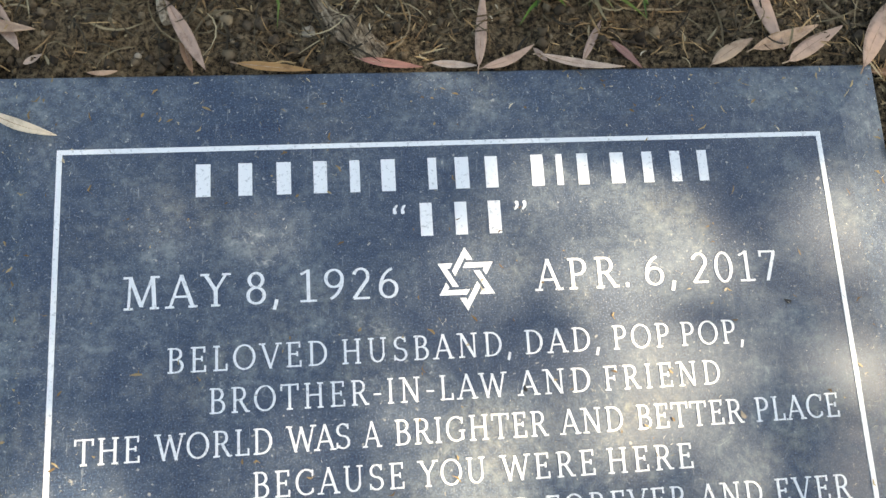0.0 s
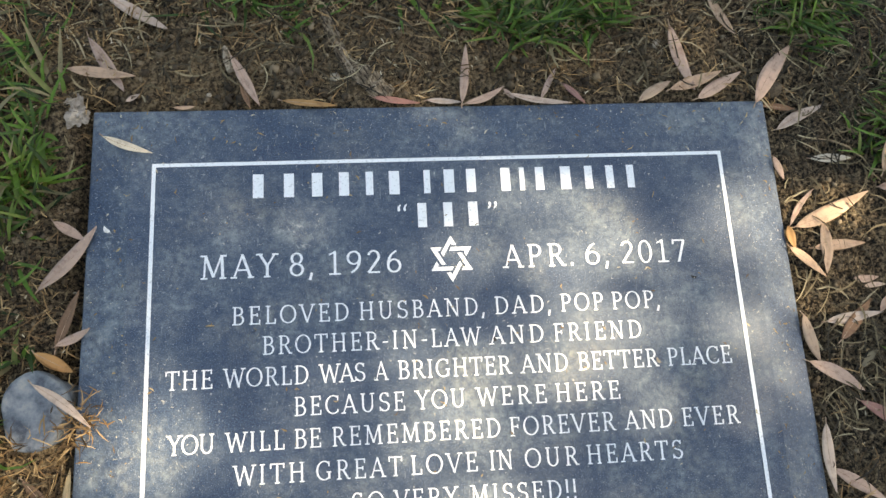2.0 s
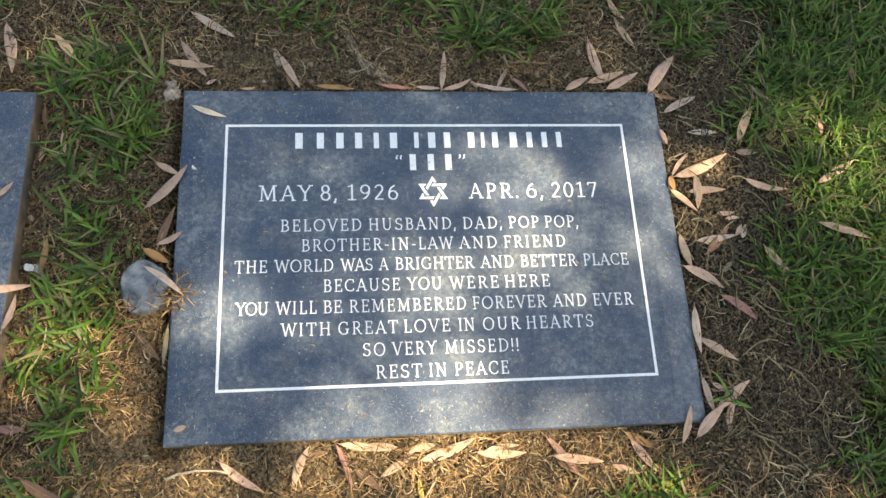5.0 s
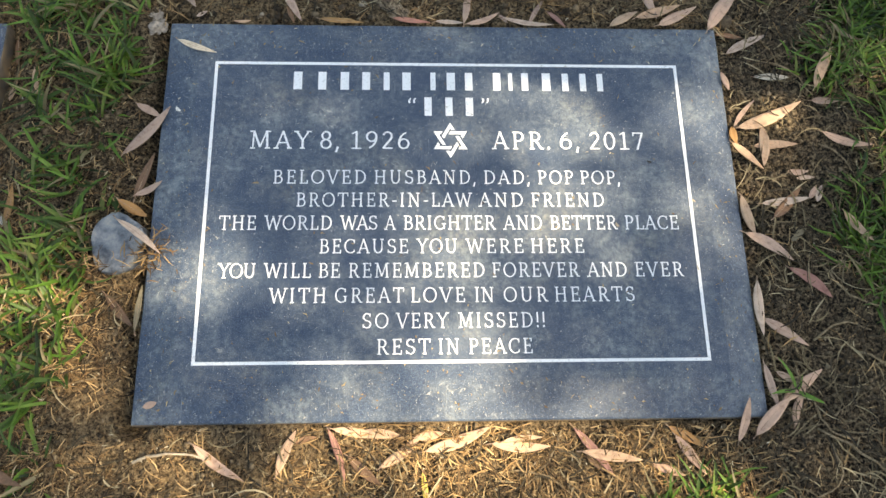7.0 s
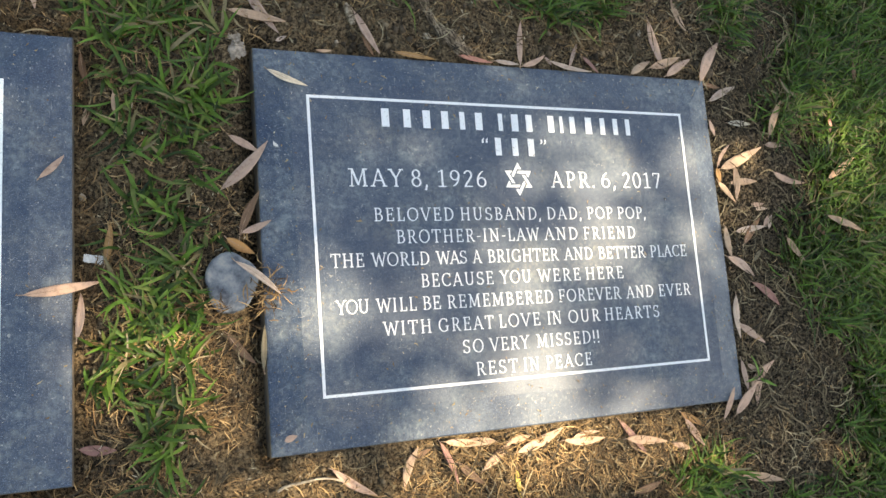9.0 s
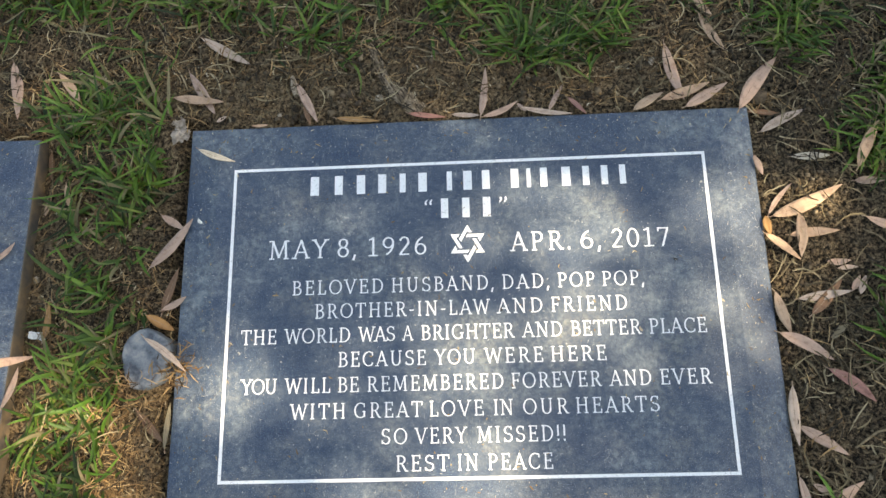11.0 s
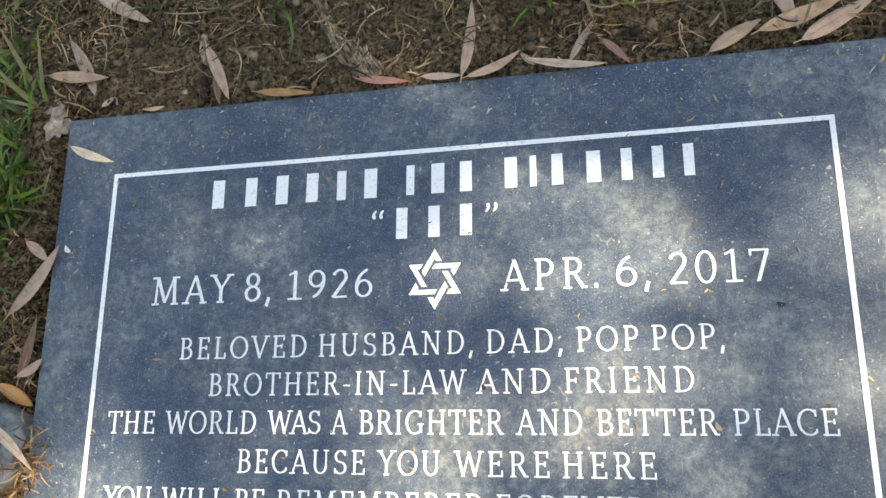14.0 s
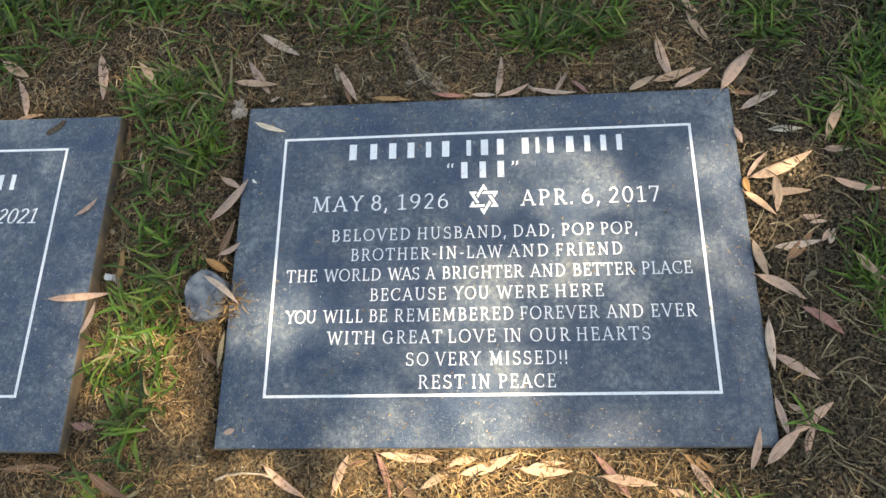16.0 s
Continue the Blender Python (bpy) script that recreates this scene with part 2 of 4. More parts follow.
def ground_z(x, y):
    x, y = np.asarray(x, float), np.asarray(y, float)
    near = np.exp(-(x * x + y * y) / 1.5)
    z = -0.015 + 0.005 * waves(x, y, 9) + 0.0035 * waves(x, y, 31, 3) + 0.0034 * waves(x, y, 75, 5) + (0.0024 * np.abs(waves(x, y, 150, 9)) + 0.0011 * waves(x, y, 260, 15) + 0.0022 * smooth(0.35, 0.8, waves(x, y, 64, 23))) * near
    z = z + 0.05 * waves(x, y, 0.35, 11) * (1 - near)
    d, e = beside(x, y, 0), beside(x, y, NEXT_X)
    z = z - 0.018 * (1 - smooth(0.002, 0.022, d)) * smooth(-0.27, -0.30, x) * (x < 0)
    z = z - 0.011 * (1 - smooth(0.005, 0.035, e)) * (x > NEXT_X)
    z = np.minimum(z, np.where(np.minimum(d, e) < 0.004, -0.012, 1.0))
    return np.where(np.minimum(d, e) < -0.004, -0.07, z)


def rest_z(x, y):
    """The height on which a thing lies: soil, or a marker's top."""
    on = (beside(x, y, 0) < 0.001) | (beside(x, y, NEXT_X) < 0.001)
    inside = np.maximum(-beside(x, y, 0), -beside(x, y, NEXT_X))
    dome = np.hypot((np.asarray(x) + 0.331) / 0.0255, (np.asarray(y) + 0.038) / 0.0310)
    return np.where(dome < 1.02, -0.0015, np.where(on, np.interp(inside, [0.0, 0.035], [-0.0080, 0.0012]), ground_z(x, y)))


def mesh_object(name, verts, faces, mat, parent=None, label="", smooth_shade=False):
    me = bpy.data.meshes.new(name)
    me.from_pydata([tuple(v) for v in verts], [], [tuple(f) for f in faces])
    me.materials.append(mat)
    if smooth_shade:
        me.polygons.foreach_set("use_smooth", [True] * len(me.polygons))
    ob = new(name, me)
    ob.parent = parent
    if label:
        tagged(ob, label)
    return ob


def part(name, bm, mat, parent, label=""):
    """One bmesh as one mesh object under a thing or a part."""
    me = bpy.data.meshes.new(name)
    bm.to_mesh(me)
    bm.free()
    me.materials.append(mat)
    ob = new(name, me)
    ob.parent = parent
    if label:
        tagged(ob, label)
    return ob


def many(name, verts, quads, mat, parent=None):
    """A large mesh of four-cornered faces from arrays."""
    me = bpy.data.meshes.new(name)
    verts, quads = np.asarray(verts, np.float32).reshape(-1, 3), np.asarray(quads, np.int32).reshape(-1, 4)
    me.vertices.add(len(verts))
    me.vertices.foreach_set("co", verts.ravel())
    me.loops.add(quads.size)
    me.loops.foreach_set("vertex_index", quads.ravel())
    me.polygons.add(len(quads))
    me.polygons.foreach_set("loop_start", np.arange(len(quads), dtype=np.int32) * 4)
    me.polygons.foreach_set("use_smooth", np.ones(len(quads), bool))
    me.update(calc_edges=True)
    me.materials.append(mat)
    ob = new(name, me)
    ob.parent = parent
    return ob


def ribbons(x, y, z, turn, length, width, rise, droop, bend, rows=5, fold=0.25):
    """Blades: strips of two folded halves that rise from (x, y, z), lean out along turn, droop and taper. All arguments are arrays."""
    n = len(x)
    s = np.linspace(0, 1, rows)[None, :]
    out = length[:, None] * s * np.cos(rise)[:, None] + 0 * s
    up = length[:, None] * (s * np.sin(rise)[:, None] - droop[:, None] * s * s)
    a = turn[:, None] + bend[:, None] * s
    px, py, pz = x[:, None] + out * np.cos(a), y[:, None] + out * np.sin(a), z[:, None] + up
    w = width[:, None] * 0.5 * np.clip(np.minimum(1.0, 0.45 + s * 2.5) * (1 - s ** 3) + 0.02, 0, 1)
    sx, sy = -np.sin(a), np.cos(a)
    left = np.stack([px + sx * w, py + sy * w, pz + w * fold], -1)
    mid = np.stack([px, py, pz - w * fold], -1)
    right = np.stack([px - sx * w, py - sy * w, pz + w * fold], -1)
    v = np.stack([left, mid, right], 2).reshape(n, rows * 3, 3)
    q = []
    for r in range(rows - 1):
        for c in (0, 1):
            i = r * 3 + c
            q.append((i, i + 1, i + 4, i + 3))
    q = np.array(q)[None] + (np.arange(n) * rows * 3)[:, None, None]
    return v.reshape(-1, 3), q.reshape(-1, 4)


def tube(points, radii, around=8, rough=0.0, seed=0):
    """Vertices and faces of a tapering, bent, uneven rod through points."""
    r = random.Random(seed)
    pts = [Vector(p) for p in points]
    verts, faces = [], []
    for i, p in enumerate(pts):
        d = (pts[min(i + 1, len(pts) - 1)] - pts[max(i - 1, 0)]).normalized()
        side = d.cross(Vector((0, 0, 1)) if abs(d.z) < 0.9 else Vector((1, 0, 0))).normalized()
        up = side.cross(d)
        for k in range(around):
            a = 2 * math.pi * k / around
            verts.append(p + (side * math.cos(a) + up * math.sin(a)) * radii[i] * (1 + rough * (r.random() * 2 - 1)))
    for i in range(len(pts) - 1):
        for k in range(around):
            a, b = i * around + k, i * around + (k + 1) % around
            faces.append((a, b, b + around, a + around))
    faces.append(tuple(range(around))[::-1])
    faces.append(tuple(range(len(verts) - around, len(verts))))
    return verts, faces


# ---- ground ----
def spread(inner, step, outer):
    a = list(np.arange(0, inner, step))
    gap = step
    while a[-1] < outer:
        gap *= 1.35
        a.append(a[-1] + gap)
    return np.array([-v for v in a[:0:-1]] + a)


gx, gy = spread(0.78, 0.0027, 90.0), spread(0.52, 0.0027, 90.0)
X, Y = np.meshgrid(gx, gy)
nx, ny = len(gx), len(gy)
index = np.arange(nx * ny).reshape(ny, nx)
ground = many("ground", np.stack([X, Y, ground_z(X, Y)], -1), np.stack([index[:-1, :-1], index[:-1, 1:], index[1:, 1:], index[1:, :-1]], -1), SOIL)
dryness = np.clip(0.25 + 0.25 * waves(X, Y, 7, 2) + 0.6 * blob(X, Y, -0.2, -0.25, 0.22, 0.05) + 0.7 * blob(X, Y, -0.33, -0.16, 0.05, 0.12) + 0.5 * blob(X, Y, 0.05, -0.25, 0.2, 0.05)
                  + 0.6 * blob(X, Y, -0.55, 0.235, 0.12, 0.02) + 0.35 * blob(X, Y, -0.2, 0.235, 0.06, 0.03) + 0.5 * blob(X, Y, -0.465, 0.0, 0.02, 0.22) - 0.7 * blob(X, Y, 0.40, 0.12, 0.12, 0.22) - 0.6 * blob(X, Y, 0.40, -0.22, 0.14, 0.16) + 0.50 * blob(X, Y, -0.05, 0.25, 0.34, 0.07) + 0.7 * blob(X, Y, -0.09, -0.26, 0.07, 0.035), 0, 1)
layer = ground.data.attributes.new("dryness", "FLOAT", "POINT")
layer.data.foreach_set("value", dryness.ravel().astype(np.float32))
layer = ground.data.attributes.new("turf", "FLOAT", "POINT")
layer.data.foreach_set("value", (0.85 * smooth(0.62, 0.95, np.maximum(np.abs(X) * 0.85, np.abs(Y) * 1.35) + 0.1 * waves(X, Y, 6, 3))).ravel().astype(np.float32))
tagged(ground, "bare brown soil with crumbs and dry patches round the markers", "ground", kind="structure")

# ---- letters ----
# strokes of a capital letter one unit high: L line, E arc of an oval, F foot serif; the last number is the advance
THICK, THIN = 0.102, 0.066
GLYPHS = {
    "A": ("L .10 0 .41 1 n;L .40 1 .72 0 k;L .2 .34 .61 .34 n;F .10 0;F .72 0", .82),
    "B": ("L .2 0 .2 1 k;L .08 .96 .38 .96 n;L .2 .53 .38 .53 n;L .08 .04 .4 .04 n;E .36 .745 .2 .215 -90 90;E .38 .285 .24 .245 -90 90", .72),
    "C": ("E .46 .5 .36 .46 48 312;L .70 .70 .70 .95 n;L .70 .10 .70 .26 n", .80),
    "D": ("L .2 0 .2 1 k;L .08 .96 .38 .96 n;L .08 .04 .38 .04 n;E .36 .5 .38 .46 -90 90", .84),
    "E": ("L .2 0 .2 1 k;L .08 .96 .6 .96 n;L .2 .52 .5 .52 n;L .08 .04 .63 .04 n;L .58 .76 .58 1 n;L .61 0 .61 .26 n;L .49 .42 .49 .62 n", .70),
    "F": ("L .2 0 .2 1 k;L .08 .96 .6 .96 n;L .2 .5 .5 .5 n;L .58 .76 .58 1 n;L .49 .4 .49 .6 n;F .2 0", .66),
    "G": ("E .46 .5 .36 .46 48 320;L .70 .70 .70 .95 n;L .71 .08 .71 .42 k;F .70 .42", .88),
    "H": ("L .2 0 .2 1 k;L .70 0 .70 1 k;L .2 .52 .70 .52 n;F .2 0;F .70 0;F .2 1;F .70 1", .90),
    "I": ("L .2 0 .2 1 k;F .2 0;F .2 1", .42),
    "L": ("L .2 0 .2 1 k;F .2 1;L .08 .04 .58 .04 n;L .57 0 .57 .28 n", .64),
    "M": ("L .17 0 .21 1 n;L .20 1 .51 .08 k;L .50 .08 .80 1 n;L .80 1 .85 0 k;F .17 0;F .85 0;F .15 1;F .86 1", 1.02),
    "N": ("L .2 0 .2 1 n;L .19 1 .72 0 k;L .72 0 .72 1 n;F .2 0;F .72 1;F .14 1", .92),
    "O": ("E .46 .5 .37 .47 0 360", .92),
    "P": ("L .2 0 .2 1 k;L .08 .96 .38 .96 n;L .2 .47 .38 .47 n;E .37 .715 .22 .245 -90 90;F .2 0", .70),
    "R": ("L .2 0 .2 1 k;L .08 .96 .38 .96 n;L .2 .49 .38 .49 n;E .37 .725 .21 .235 -90 90;F .2 0;L .40 .49 .66 .03 k;L .62 .04 .78 .04 n", .78),
    "S": ("E .33 .735 .21 .225 35 262;E .33 .27 .225 .23 -148 95;L .52 .76 .52 .97 n;L .10 .04 .10 .26 n", .66),
    "T": ("L .38 0 .38 1 k;L .04 .96 .72 .96 n;L .06 .74 .06 1 n;L .70 .74 .70 1 n;F .38 0", .76),
    "U": ("L .2 .36 .2 1 k;E .445 .36 .245 .32 180 360;L .69 .36 .69 1 n;F .2 1;F .69 1", .90),
    "V": ("L .08 1 .40 0 k;L .38 0 .70 1 n;F .08 1;F .70 1", .78),
    "W": ("L .07 1 .32 0 k;L .30 0 .54 .96 n;L .52 .96 .78 0 k;L .76 0 1.0 1 n;F .07 1;F 1.0 1", 1.07),
    "Y": ("L .08 1 .38 .46 k;L .36 .46 .66 1 n;L .37 .5 .37 0 k;F .37 0;F .08 1;F .66 1", .74),
    "0": ("E .33 .5 .25 .47 0 360", .67),
    "1": ("L .32 0 .32 1 k;L .32 .97 .10 .86 n;L .08 .04 .56 .04 n", .62),
    "2": ("E .31 .73 .21 .23 165 -38;L .49 .60 .10 .06 k;L .08 .05 .56 .05 n", .65),
    "6": ("E .34 .305 .24 .265 0 360;E .62 .34 .52 .62 183 108", .67),
    "7": ("L .06 .95 .58 .95 n;L .55 .94 .24 0 k;L .07 .78 .07 .99 n", .62),
    "8": ("E .33 .745 .20 .215 0 360;E .33 .275 .24 .24 0 360", .66),
    "9": ("E .32 .695 .24 .265 0 360;E .04 .66 .52 .62 3 -72", .67),
    ",": ("L .14 .13 .06 -.18 k", .28), ".": ("L .12 0 .12 .14 k", .28), "-": ("L .06 .40 .36 .40 n", .42),
    "!": ("L .15 .32 .15 1 k;L .15 0 .15 .14 k", .28), " ": ("", .36),
}


def strokes(glyph):
    """The four-cornered pieces of one letter."""
    pieces = []
    for word in filter(None, GLYPHS[glyph][0].split(";")):
        kind, *n = word.split()
        if kind == "L":
            x0, y0, x1, y1 = map(float, n[:4])
            w = (THICK if n[4] == "k" else THIN) / 2
            d = math.hypot(x1 - x0, y1 - y0)
            px, py = (y0 - y1) / d * w, (x1 - x0) / d * w
            if abs(y1 - y0) > 0.5 and abs(x1 - x0) > 0.1:        # slanting strokes end level
                px, py = math.copysign(w * d / abs(y1 - y0), px), 0.0
            pieces.append([(x0 - px, y0 - py), (x1 - px, y1 - py), (x1 + px, y1 + py), (x0 + px, y0 + py)])
        elif kind == "F":
            x, y = map(float, n)
            h = 0.066
            y = 0.0 if y < 0.1 else y - h if y > 0.9 else y - h / 2
            pieces.append([(x - 0.12, y), (x + 0.12, y), (x + 0.12, y + h), (x - 0.12, y + h)])
        else:
            cx, cy, rx, ry, a0, a1 = map(float, n)
            steps = max(8, int(abs(a1 - a0) / 14))
            edge = []
            for i in range(steps + 1):
                a = radians(a0 + (a1 - a0) * i / steps)
                w = (THIN + (THICK - THIN) * abs(math.cos(a)) ** 1.5) / 2
                c, s = math.cos(a), math.sin(a)
                edge.append(((cx + (rx - w) * c, cy + (ry - w) * s), (cx + (rx + w) * c, cy + (ry + w) * s)))
            for (a, b), (c, d) in zip(edge, edge[1:]):
                pieces.append([a, b, d, c])
    return pieces


def flat_piece(bm, corners, z, down=0.0006):
    """A thin slab with the given outline and its top at z."""
    area = sum(a[0] * b[1] - b[0] * a[1] for a, b in zip(corners, corners[1:] + corners[:1]))
    if area < 0:
        corners = corners[::-1]
    top = [bm.verts.new((x, y, z)) for x, y in corners]
    low = [bm.verts.new((x, y, z - down)) for x, y in corners]
    bm.faces.new(top)
    for i in range(len(top)):
        j = (i + 1) % len(top)
        bm.faces.new((top[j], top[i], low[i], low[j]))


def ink(glyph):
    """The left and right ends of a letter's strokes."""
    xs = [p[0] for piece in strokes(glyph) for p in piece]
    return min(xs), max(xs)


def inscription(line, y, cap, parent, slope=0.0, slant=0.0):
    """One line of words on the baseline y; each is written as WORD:left:right, in millimetres."""
    bm = bmesh.new()
    lift, text = 0, []
    for item in line.split():
        word, left, right = item.split(":")
        text.append(word)
        x0, x1 = (float(left) + 0.5) / 1000, (float(right) - 0.5) / 1000
        first, last = ink(word[0])[0], GLYPHS[word[-1]][1] - ink(word[-1])[1]
        natural = (sum(GLYPHS[c][1] for c in word) - first - last) * cap
        room = (x1 - x0 - natural) / max(len(word) - 1, 1)
        gap = max(-0.06 * cap, min(0.14 * cap, room)) if len(word) > 1 else 0.0
        squeeze = (x1 - x0 - gap * (len(word) - 1)) / natural
        x = x0 - first * cap * squeeze
        for c in word:
            for piece in strokes(c):
                lift = (lift + 1) % 9
                flat_piece(bm, [(x + (px * squeeze + slant * py) * cap, y + slope * x + py * cap) for px, py in piece], 0.0004 + lift * 0.00003)
            x += GLYPHS[c][1] * cap * squeeze + gap
    return part("inscription_line", bm, PAINT, parent, "white capital letters reading " + " ".join(text).title())


def letter_bars(spans, y, cap, parent):
    """Plain bars in place of a name: one a letter, given by the letters' ends in millimetres."""
    for left, right in spans:
        mid, half = (left + right) / 2000, max(0.0021, (right - left) * 0.00021)
        bm = bmesh.new()
        flat_piece(bm, [(mid - half, y), (mid + half, y), (mid + half, y + cap), (mid - half, y + cap)], 0.0005)
        part("plain_bar", bm, PAINT, parent)


def quotation_mark(x, y, turn, parent):
    """A round dot with a curved tail, drawn as it stands before a word."""
    outline = [(0.0012 * math.cos(radians(a)), 0.0012 * math.sin(radians(a))) for a in range(-200, 61, 20)]
    outline += [(0.0009, 0.0024), (0.0020, 0.0044), (0.0012, 0.0048), (-0.0005, 0.0034), (-0.0012, 0.0016)]
    c, n = math.cos(radians(turn)), math.sin(radians(turn))
    bm = bmesh.new()
    flat_piece(bm, [(x + px * c - py * n, y + px * n + py * c) for px, py in outline], 0.0005)
    part("quotation_mark", bm, PAINT, parent)


# ---- the markers ----
def slab(bm, rings):
    """Rings of four corners (half width, top, bottom, z), joined from the first to the last."""
    loops = []
    for w, top, low, z in rings:
        loops.append([bm.verts.new(p) for p in ((-w, low, z), (w, low, z), (w, top, z), (-w, top, z))])
    for a, b in zip(loops, loops[1:]):
        for i in range(4):
            j = (i + 1) % 4
            bm.faces.new((b[i], b[j], a[j], a[i]))
    return loops


def marker(label):
    ob = new("grave_marker")
    tagged(ob, label, "grave marker", "grave markers")
    bm = bmesh.new()
    w, h, low = HALF_W, HALF_H - 0.001, -HALF_H - 0.002
    edge = slab(bm, [(w, h, low, -0.085), (w, h, low, -0.0115), (w - 0.0006, h - 0.0006, low + 0.0006, -0.0098)])
    bm.faces.new([v for v in edge[0]][::-1])
    part("stone_side", bm, EDGE, ob, "soil-stained sawn granite edge")
    bm = bmesh.new()
    slab(bm, [(w - 0.0006, h - 0.0006, low + 0.0006, -0.0098), (w - 0.002, h - 0.002, low + 0.002, -0.0084), (0.2640, 0.1740, -0.1775, 0.0)])
    part("bevelled_margin", bm, MARGIN, ob, "dusty honed margin sloping to the edge")
    bm = bmesh.new()
    bm.faces.new([bm.verts.new(p) for p in ((-0.2640, -0.1775, 0.0), (0.2640, -0.1775, 0.0), (0.2640, 0.1740, 0.0), (-0.2640, 0.1740, 0.0))])
    part("polished_panel", bm, GRANITE, ob, "dark blue-grey polished panel")
    return ob


def border(ob, x0, x1, y0, y1, w=0.0031):
    for a, b, c, d in ((x0, x1, y1 - w, y1), (x0, x1, y0, y0 + w), (x0, x0 + w, y0 + w, y1 - w), (x1 - w, x1, y0 + w, y1 - w)):
        bm = bmesh.new()
        flat_piece(bm, [(a, c), (b, c), (b, d), (a, d)], 0.0005)
        part("border_line", bm, PAINT, ob)


def star(ob, cx, cy, r):
    """Six-pointed star of two interlaced banded triangles."""
    w, gap = r * 0.080, r * 0.095
    inner = r / 2 - w                       # distance of a band's middle from the centre
    for flip in (0, 1):
        for k in range(3):
            a = radians(90 + 120 * k + 180 * flip + 180)
            nx_, ny_ = math.cos(a), math.sin(a)
            tx, ty = -ny_, nx_
            full_out, full_in = (r / 2) * math.sqrt(3), (r / 2 - 2 * w) * math.sqrt(3)
            cross = (r / 2 - w) / math.sqrt(3)     # where the other triangle's bands cross
            half = (w + gap) * 2 / math.sqrt(3)
            for s0, s1 in ((-9, cross - half), (cross + half, 9)):
                out0, in0 = max(s0, -full_out), max(s0, -full_in)
                out1, in1 = min(s1, full_out), min(s1, full_in)
                if s0 > -9:
                    out0, in0 = s0 - w / math.sqrt(3), s0 + w / math.sqrt(3)
                if s1 < 9:
                    out1, in1 = s1 - w / math.sqrt(3), s1 + w / math.sqrt(3)
                pts = [(in0, inner - w), (in1, inner - w), (out1, inner + w), (out0, inner + w)]
                bm = bmesh.new()
                flat_piece(bm, [(cx + nx_ * d + tx * s, cy + ny_ * d + ty * s) for s, d in pts], 0.0005 + 0.00002 * (k + 3 * flip))
                part("star_band", bm, PAINT, ob, "white band of a six-pointed star")


stone = marker("dark blue-grey granite flat grave marker with white lettering, set in soil")
border(stone, -0.2465, 0.2465, -0.1615, 0.1595)
letter_bars(((-170, -149), (-144, -124), (-121, -100), (-98, -78), (-74, -59), (-56, -35)), 0.1272, 0.0208, stone)
letter_bars(((-24, -11), (-9, 12), (11, 30)), 0.1274, 0.0208, stone)
letter_bars(((41, 60), (61, 69), (72, 89), (93, 114), (116, 132), (135, 151), (154, 169)), 0.1276, 0.0208, stone)
letter_bars(((-32, -14), (-10, 8), (11, 30)), 0.0975, 0.0212, stone)
for qx in (-0.0425, -0.0375):
    quotation_mark(qx, 0.1132, 0, stone)
for qx in (0.0352, 0.0402):
    quotation_mark(qx, 0.1170, 180, stone)
inscription("MAY:-206:-142.5 8,:-134.5:-114.5 1926:-102.5:-42", 0.0592, 0.0200, stone)
inscription("APR.:42:103.5 6,:113.5:134.5 2017:144.5:203", 0.0596, 0.0200, stone)
inscription("BELOVED:-180:-86.5 HUSBAND,:-78.5:25 DAD,:33:80.5 POP:88.5:125.5 POP,:132.5:174", 0.0208, 0.0150, stone)
inscription("BROTHER-IN-LAW:-156:21 AND:26:72.5 FRIEND:80.5:155.5", -0.0038, 0.0150, stone)
inscription("THE:-231:-194 WORLD:-187:-119.5 WAS:-112.5:-74.5 A:-68.5:-56 BRIGHTER:-49:44 AND:50:90.5 BETTER:98.5:167.5 PLACE:174.5:230", -0.0283, 0.0150, stone)
inscription("BECAUSE:-131.5:-44 YOU:-37:4 WERE:12:70.5 HERE:77.5:131.5", -0.0528, 0.0150, stone)
inscription("YOU:-229:-192 WILL:-185:-138.5 BE:-131.5:-110.5 REMEMBERED:-102.5:31 FOREVER:38:125.5 AND:131.5:172.5 EVER:180.5:230", -0.0775, 0.0150, stone)
inscription("WITH:-179:-123.5 GREAT:-115.5:-48 LOVE:-42:11 IN:20:39 OUR:48:92.5 HEARTS:98.5:178", -0.1025, 0.0150, stone)
inscription("SO:-88.5:-63 VERY:-57:-5 MISSED!!:3:87.5", -0.1277, 0.0150, stone)
inscription("REST:-74.5:-23 IN:-16:4 PEACE:13:74.5", -0.1529, 0.0150, stone)
star(stone, -0.0003, 0.0694, 0.0200)

other = marker("dark blue-grey granite flat grave marker beside a grass strip")
other.matrix_world = pose(NEXT_X, 0.001, 0.001, 0, 0, NEXT_TURN)
border(other, -0.2465, 0.2425, -0.1560, 0.1615)
letter_bars(((120, 133), (137, 150), (154, 168), (171, 184)), 0.1045, 0.021, other)
inscription("2021:166:219", 0.0585, 0.0200, other, slant=0.2)
for k_, (sx, sy) in enumerate(((0.213, 0.190), (0.219, 0.196))):
    bm_ = bmesh.new()
    flat_piece(bm_, [(-0.008, -0.006), (-0.002, -0.009), (0.004, -0.003), (0.010, 0.007), (0.004, 0.010), (-0.001, 0.004), (-0.006, 0.002)], 0.0006 + 0.0002 * k_, 0.0005)
    scuff_mark = part("scuff_mark", bm_, LUMP, other, "dark scraped patch on the margin")
    scuff_mark.matrix_local = pose(sx, sy, -0.0052 + 0.013 * (0.197 - sy) / 0.06, -12.8, 0, 12 * k_)

